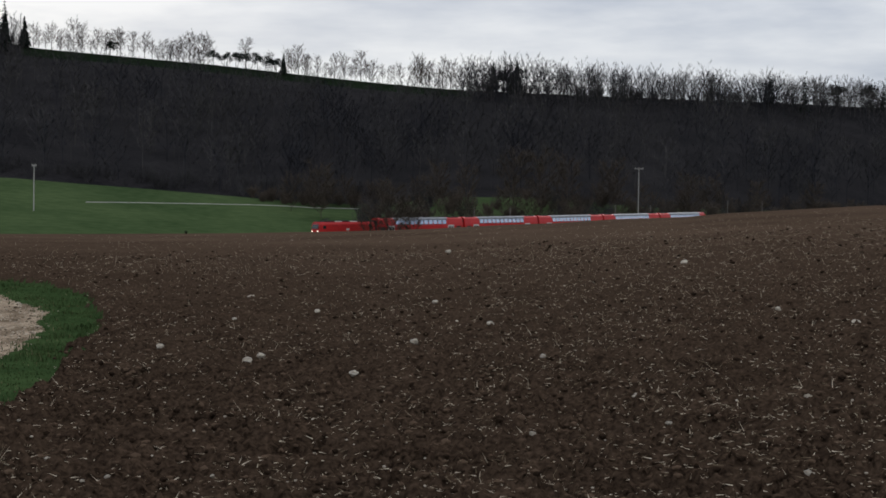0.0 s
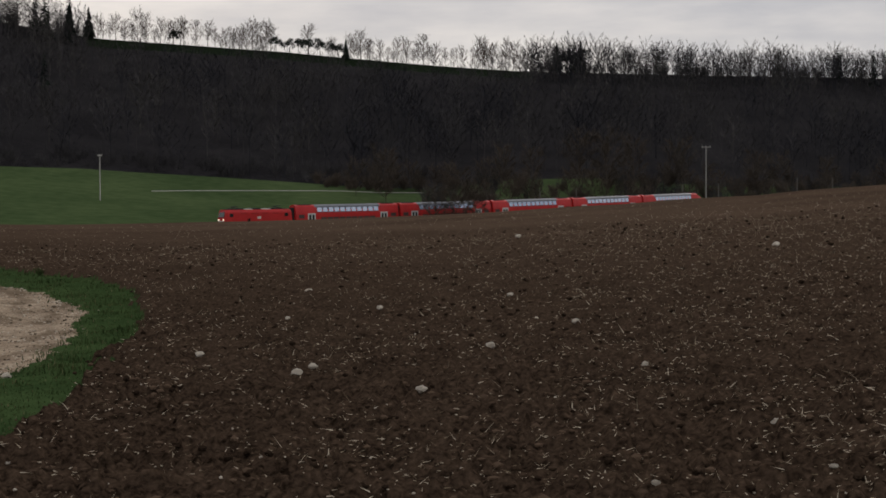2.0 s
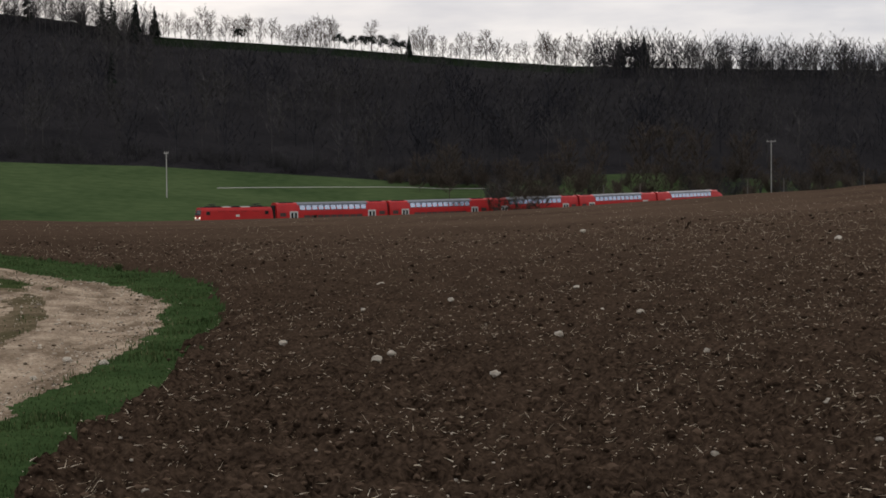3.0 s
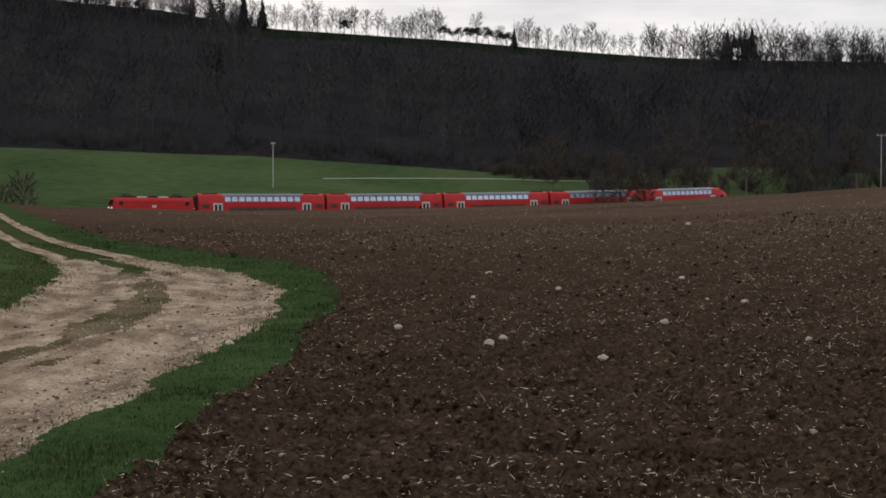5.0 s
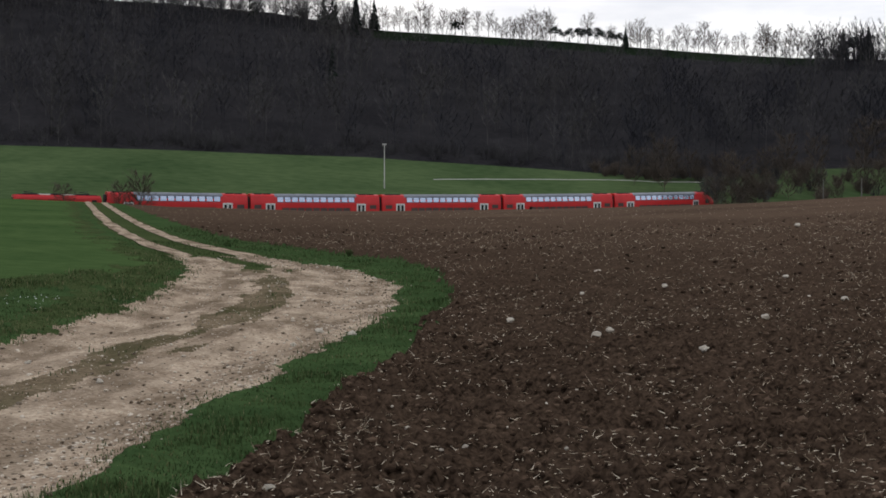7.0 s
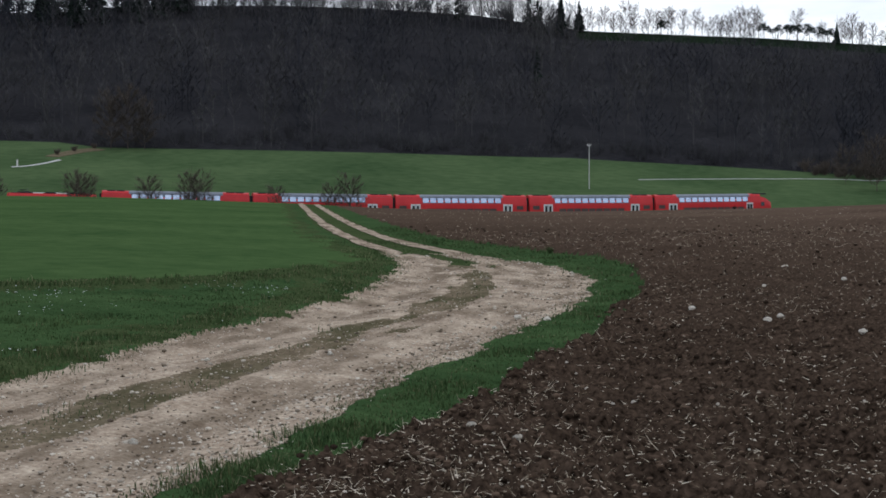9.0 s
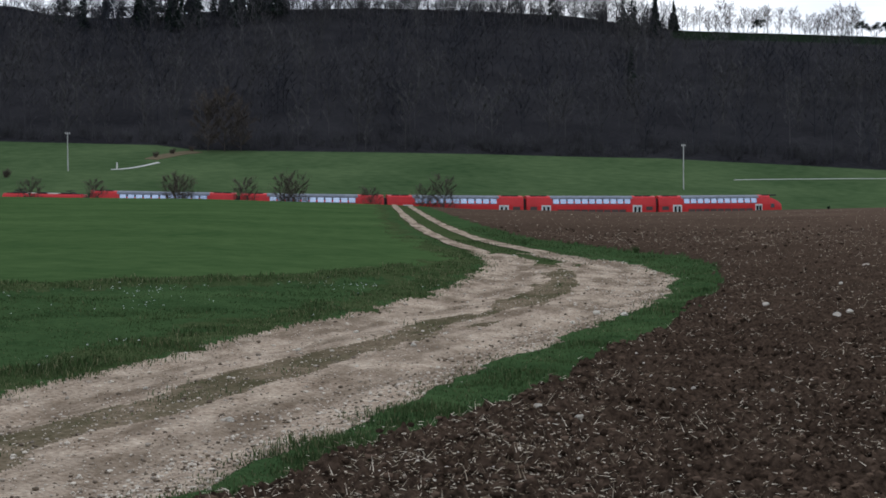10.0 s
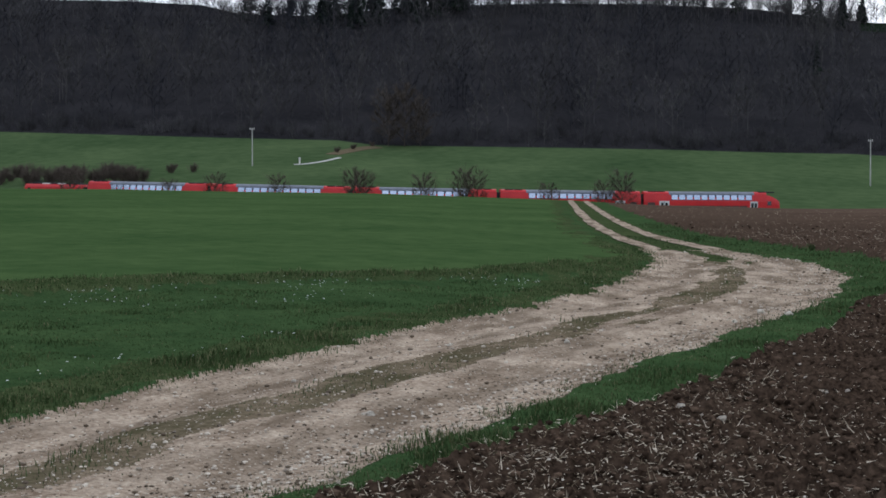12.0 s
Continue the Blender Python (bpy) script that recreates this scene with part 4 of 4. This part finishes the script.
# lanes over the meadow
def lane(name, points, width, mat, label):
    line = smooth_line([(p[0], p[1], 0) for p in points], 8)
    left, right = [], []
    for i, p in enumerate(line):
        d = line[min(i + 1, len(line) - 1)] - line[max(i - 1, 0)]
        d /= np.linalg.norm(d)
        for out, s in ((left, 1), (right, -1)):
            x, y = p[0] - d[1] * s * width / 2, p[1] + d[0] * s * width / 2
            out.append((x, y, ground_z(x, y)))
    rings = []
    for l, r in zip(left, right):
        rings.append([(*l[:2], l[2] - 0.3), (*r[:2], r[2] - 0.3), (*r[:2], r[2] + 0.12), (*l[:2], l[2] + 0.12)])
    return tagged(part(name, loft(rings), mat), label, "lane", kind="structure")


lane("meadow_lane", [lea_spot(a, u)[:2] for a, u in ((13.0, 0.52), (12.0, 0.53), (10.5, 0.53), (8.0, 0.52), (5.5, 0.48), (3.1, 0.43))], 0.38, POLE_WOOD, "pale narrow lane crossing the green meadow")
lane("meadow_lane", [lea_spot(a, u)[:2] for a, u in ((35.9, 1.05), (35.4, 1.08), (34.8, 1.17), (34.2, 1.30))], 0.9, POLE_WOOD, "pale concrete lane crossing the green meadow")
lane("meadow_bank", [lea_spot(a, u)[:2] for a, u in ((34.5, 1.42), (33.9, 1.55), (33.4, 1.64), (32.8, 1.69))], 3.5, TRACK_MID, "bare brown bank beside the meadow lane")


# ---- small things of the near ground ----
def lump(rng, flat=0.6):
    """A worn, uneven stone of unit size."""
    bm = bmesh.new()
    bmesh.ops.create_icosphere(bm, subdivisions=1, radius=0.5)
    v = np.array([p.co[:] for p in bm.verts])
    f = np.array([[p.index for p in q.verts] for q in bm.faces])
    bm.free()
    v = v * (1 + rng.normal(0, 0.12, (len(v), 1))) * [1.15, 0.85, flat]
    return v, f


lumps = [lump(rng, rng.uniform(0.5, 0.75)) for _ in range(8)]


def big_stone():
    bm = bmesh.new()
    bmesh.ops.create_icosphere(bm, subdivisions=2, radius=0.5)
    off = Vector(rng.uniform(0, 50, 3))
    for v in bm.verts:
        v.co = v.co * (1 + 0.6 * noise.noise(v.co * 2.4 + off) + 0.2 * noise.noise(v.co * 6 + off))
        v.co.z *= 0.62
    return bm


STONES = [(-3.4, 27.8, .26), (-1.8, 22.6, .20), (-0.8, 14.65, .20), (-1.95, 15.85, .24), (-1.85, 16.1, .15), (2.4, 20.3, .18), (1.5, 12.0, .19), (-0.1, 24.1, .18), (-1.1, 13.8, .24), (2.0, 8.6, .15), (2.7, 11.6, .12),
          (4.6, 17.4, .22), (4.1, 19.1, .18), (2.8, 13.7, .12), (0.6, 10.3, .09), (-1.2, 12.3, .09), (-1.3, 9.1, .07), (5.4, 34.7, .36), (0.2, 50.8, .35), (1.0, 15.4, .12), (1.5, 10.4, .09), (-0.3, 17.6, .20), (-0.8, 10.1, .07), (-2.4, 9.7, .09),
          (3.4, 12.0, .12), (-2.1, 7.0, .11), (-1.9, 9.1, .07), (-2.5, 7.3, .11), (-3.2, 17.8, .26), (-2.9, 21.9, .15), (0.2, 20.8, .15), (0.6, 19.3, .18), (-4.1, 17.5, .15), (-0.02, 24.2, .13), (0.6, 10.4, .1), (-3.1, 11.6, .09), (-2.0, 8.9, .06)]
TRACK_STONES = [(-6.1, 10.5, .12), (-5.4, 11.6, .14), (-4.75, 16.6, .2), (-4.4, 6.5, .12), (-5.3, 17.2, .22), (-6.6, 12.7, .12), (-5.1, 15.6, .16), (-5.9, 7.7, .08)]
stone_meshes = []
for i in range(7):
    stone_meshes.append(big_stone())
meshes = []
for bm in stone_meshes:
    me = bpy.data.meshes.new("stone")
    bm.to_mesh(me)
    bm.free()
    me.materials.append(STONE)
    meshes.append(me)


def surface_z(x, y):
    """Height of the finished near ground, with its clods and ruts."""
    j = int(np.argmin(np.abs(np.radians(az) - math.atan2(-x, y))))
    i = int(np.argmin(np.abs(rr - math.hypot(x, y))))
    return float(GZ[i, j])


# the two wheel ruts of the farm track where it runs on over the rise
def wheel_rut(side):
    fine_line = smooth_line(TRACK, 40)
    verts, uvs = [], []
    pts = [p for p in fine_line if 32.6 < p[1] < 122]
    for i, p in enumerate(pts):
        d = pts[min(i + 1, len(pts) - 1)] - pts[max(i - 1, 0)]
        d = d[:2] / np.linalg.norm(d[:2])
        wob = float(vnoise(np.array(p[1] * 0.8), np.array(side * 5.0), 3)) * 0.07
        for k in (0.0, 0.5, 1.0):
            q = side * p[2] * (0.42 + 0.50 * k + (wob if k == 1.0 else -wob * 0.6))
            x, y = p[0] + d[1] * q, p[1] - d[0] * q
            dip = 0.10 * max(0.0, 1 - i / 14)
            verts.append((x, y, (surface_z(x, y) if i < 60 else ground_z(x, y)) + (0.035 if k == 0.5 else 0.020) - dip))
            uvs.append((q, p[1]))
    f = []
    for i in range(len(pts) - 1):
        for k in (0, 1):
            a = i * 3 + k
            f.append((a, a + 1, a + 4, a + 3) if side > 0 else (a + 3, a + 4, a + 1, a))
    ob = mesh_object("wheel_rut", verts, f, [TRACK_DIRT], smooth=True)
    uv = ob.data.uv_layers.new(name="track")
    for lp in ob.data.loops:
        uv.data[lp.index].uv = uvs[lp.vertex_index]
    return tagged(ob, "pale worn wheel rut of the farm track over the rise", "track", kind="structure")


wheel_rut(-1)
wheel_rut(1)


for i, (x, y, s) in enumerate(STONES + TRACK_STONES):
    ob = new("stone", meshes[i % 7])
    ob.matrix_basis = pose(x, y, surface_z(x, y) + s * 0.08, 0, 0, float(rng.uniform(0, 360))) @ Matrix.Diagonal((s * 0.5, s * 0.42, s * 0.46, 1))
    tagged(ob, "pale limestone lying on the ploughed soil" if i < len(STONES) else "pale limestone lying on the dirt track", "stone", "stones of the field" if i < len(STONES) else "stones of the track")


def random_spots(count, a0, a1, r0, r1, wanted, power=1.0, spill=0.06):
    """Random places on some covers of the near ground, closer set near the eye."""
    out = []
    n = count * 6
    a = rng.uniform(a0, a1, n)
    u = rng.uniform(0, 1, n)
    r = (r0 ** (1 - power) + u * (r1 ** (1 - power) - r0 ** (1 - power))) ** (1 / (1 - power)) if power != 1 else r0 * (r1 / r0) ** u
    x, y = -r * np.sin(np.radians(a)), r * np.cos(np.radians(a))
    z, q, half, along = zones(x, y)
    ok = np.isin(z, wanted)
    j = np.searchsorted(az, a).clip(0, len(az) - 1)
    i = np.searchsorted(rr, r).clip(0, len(rr) - 1)
    zz = GZ[i, j]
    x, y = x + rng.normal(0, spill, n), y + rng.normal(0, spill, n)
    return np.stack([x, y, zz, r, q, half, along], -1)[ok][:count]


# pebbles and clods on the field
rows = []
for x, y, z, r, *_ in random_spots(9000, -22, 40, 4.5, 60, [Z_SOIL], 0.8):
    s = rng.uniform(0.015, 0.055) * (1 + r / 40)
    rows.append((int(rng.integers(0, 8)), x, y, z + 0.05 * s, rng.uniform(0, 6.28), s, 0.9))
tagged(scatter("soil_clods", lumps, rows, [CLOD]), "loose crumbly brown clods on the ploughed field", "clods", kind="stuff")
rows = []
for x, y, z, r, *_ in random_spots(1100, -22, 40, 5, 90, [Z_SOIL], 0.7):
    s = rng.uniform(0.005, 0.02) * (1 + r / 50)
    rows.append((int(rng.integers(0, 8)), x, y, z + 0.2 * s, rng.uniform(0, 6.28), s, 1.0))
tagged(scatter("field_pebbles", lumps, rows, [STONE]), "small pale pebbles scattered over the ploughed field", "pebbles", kind="stuff")
# gravel of the track
rows = []
for x, y, z, r, q, half, along in random_spots(12000, 0, 60, 4.0, 45, [Z_TRACK, Z_MID], 0.8):
    s = rng.uniform(0.004, 0.014) * (1 + r / 30) * (2.6 if rng.uniform() < 0.08 else 1)
    rows.append((int(rng.integers(0, 8)), x, y, z + 0.1 * s, rng.uniform(0, 6.28), s, 0.8))
for x, y, z, r, q, half, along in random_spots(9000, 0, 60, 4.0, 40, [Z_TRACK], 0.7):
    if q / half > rng.uniform(0.3, 0.8):
        s = rng.uniform(0.008, 0.028) * (1 + r / 40)
        rows.append((int(rng.integers(0, 8)), x, y, z + 0.1 * s, rng.uniform(0, 6.28), s, 0.8))
tagged(scatter("track_gravel", lumps, rows, [GRAVEL]), "loose pale gravel on the dirt track", "gravel", kind="stuff")


def cloud(name, corners, faces, mats, index, label, category):
    """One mesh of many alike small pieces: corners (pieces, corner, xyz) and the faces of one piece."""
    n, k = corners.shape[:2]
    f = (np.asarray(faces)[None] + k * np.arange(n)[:, None, None]).reshape(-1, 3)
    return tagged(mesh_object(name, corners.reshape(-1, 3), f, mats, np.repeat(index, len(faces))), label, category, kind="stuff")


def straw(spots):
    """Bits of straw lying and standing at places of the field."""
    n = len(spots)
    x, y, z, r = spots[:, :4].T
    a = rng.uniform(0, 6.283, n)
    ln = np.minimum(rng.exponential(0.018, n) + 0.009, 0.060) * (1 + r / 80)
    w = rng.uniform(0.0011, 0.0028, n) * (1 + np.minimum(r, 60) / 26)
    rise = np.where(rng.uniform(size=n) < 0.86, rng.uniform(-0.05, 0.4, n), rng.uniform(0.4, 1.4, n))
    d = np.stack([np.cos(a), np.sin(a), rise], -1)
    side = np.stack([-d[:, 1], d[:, 0], 0 * a], -1) * w[:, None]
    up = np.stack([0 * a, 0 * a, w * 1.4], -1)
    p = np.stack([x, y, z + 0.010], -1)
    return np.stack([p - side, p + side, p + up, p + d * ln[:, None]], 1)


lying = random_spots(66000, -22, 40, 4.5, 55, [Z_SOIL], 0.75, 0.05)
patchy = vnoise(lying[:, 0] * 1.1, lying[:, 1] * 1.1, 66) + 0.6 * vnoise(lying[:, 0] * 0.3, lying[:, 1] * 0.3, 67)
lying = lying[patchy > rng.uniform(-1.1, 0.9, len(lying))]
lying = np.concatenate([lying, random_spots(9000, -22, -1, 8, 70, [Z_SOIL], 0.5), random_spots(4500, -22, 30, 45, 110, [Z_SOIL], 0.8)])
cloud("straw_litter", straw(lying), [(0, 1, 3), (1, 2, 3), (2, 0, 3)], [STRAW], np.zeros(len(lying), int), "bleached straw bits strewn over the ploughed field", "straw")


def grass(name, spots, label, crown=False):
    """Blades of grass: short in the turf, tall and partly dry at the track's edge and in the old strip."""
    n = len(spots)
    x, y, z, r, q, half, along = spots.T
    left = -q - half
    gap = left - interp(along, BALK_FROM)
    near_edge = np.minimum(np.abs(left), np.abs(q - half))
    old = (((left > 0) & (left < 0.8)) | ((gap > 0) & (gap < interp(along, BALK_WIDE)))) & (along < 34) & (not crown)
    tall = np.where(old, 1.25, np.where((left > 0) & (not crown), 0.6, 1.0))
    lush = 0.5 + 1.1 * np.maximum(0.0, vnoise(x * 1.7, y * 1.7, 8) + 0.4 * vnoise(x * 5.1, y * 5.1, 18))
    a, lean = rng.uniform(0, 6.283, n), rng.uniform(0.1, 0.8, n)
    h = rng.uniform(0.014, 0.050, n) * lush * tall * (1 + r / 60)
    w = rng.uniform(0.0014, 0.0028, n) * (1 + r / 12)
    d = np.stack([np.cos(a), np.sin(a), 0 * a], -1)
    side = np.stack([-d[:, 1], d[:, 0], 0 * a], -1) * w[:, None]
    up = np.stack([0 * a, 0 * a, h], -1)
    p = np.stack([x, y, z - 0.01], -1)
    m = p + up * 0.6 + d * (h * lean * 0.3)[:, None]
    e = p + up + d * (h * lean)[:, None]
    dry = rng.uniform(size=n) < np.where(old, 0.20, np.where((near_edge < 0.4) & (along < 34), 0.15, 0.04))
    return cloud(name, np.stack([p - side, p + side, m + side * 0.7, m - side * 0.7, e], 1), [(0, 1, 2), (0, 2, 3), (3, 2, 4)], [GRASS_BLADE, DRY_BLADE], dry.astype(int), label, "grass")


grass("verge_grass", random_spots(75000, 0, 45, 4.5, 60, [Z_VERGE], 0.9, 0.12), "short green grass along the field's edge")
grass("turf_grass", random_spots(110000, 8, 62, 5, 45, [Z_TURF, Z_BALK], 1.0, 0.12), "green grass with some dry blades beside the track")
tufts = random_spots(7000, 8, 60, 5, 60, [Z_MID], 0.9)
grass("crown_grass", tufts[vnoise(tufts[:, 0] * 1.3, tufts[:, 1] * 1.3, 9) > -0.1], "sparse grass on the crown of the track", True)

# small white flowers of the turf
spots = random_spots(2600, 20, 62, 8, 24, [Z_TURF], 0.5)
spots = spots[vnoise(spots[:, 0] * 0.7, spots[:, 1] * 0.7, 4) > -0.2 + 1.1 * rng.uniform(size=len(spots))]
n = len(spots)
heads = spots[:, :3] + np.stack([np.zeros(n), np.zeros(n), rng.uniform(0.03, 0.06, n)], -1)
wide = rng.uniform(0.005, 0.013, n)[:, None]
petals = [heads + wide * [0, 0, 0.5]] + [heads + wide * [math.cos(k * 1.047), math.sin(k * 1.047), 0.2 * math.sin(k * 2.6)] for k in range(6)]
cloud("white_flowers", np.stack(petals, 1), [(0, 1 + k, 1 + (k + 1) % 6) for k in range(6)], [PETAL], np.zeros(n, int), "small white flowers scattered in the turf", "flowers")

# two lone tufts
for name, data, mat, x, y, size, label in (("weed_tuft", shrub(rng, 0.42, 30, 12, 0.010), GRASS_BLADE, -10.5, 36.4, 0.5, "dark green weed tuft on the grass verge"), ("low_bush", shrub(rng, 0.9, 24, 12, 0.03), NEEDLE, *spot(9.4, 118.0)[:2], 0.3, "small dark low bush at the far edge of the field")):
    ob = tree_mesh(name, data, mat)
    ob.matrix_basis = pose(x, y, surface_z(x, y) - 0.02) @ Matrix.Diagonal((size, size, size, 1))
    tagged(ob, label, "bush")

motions()
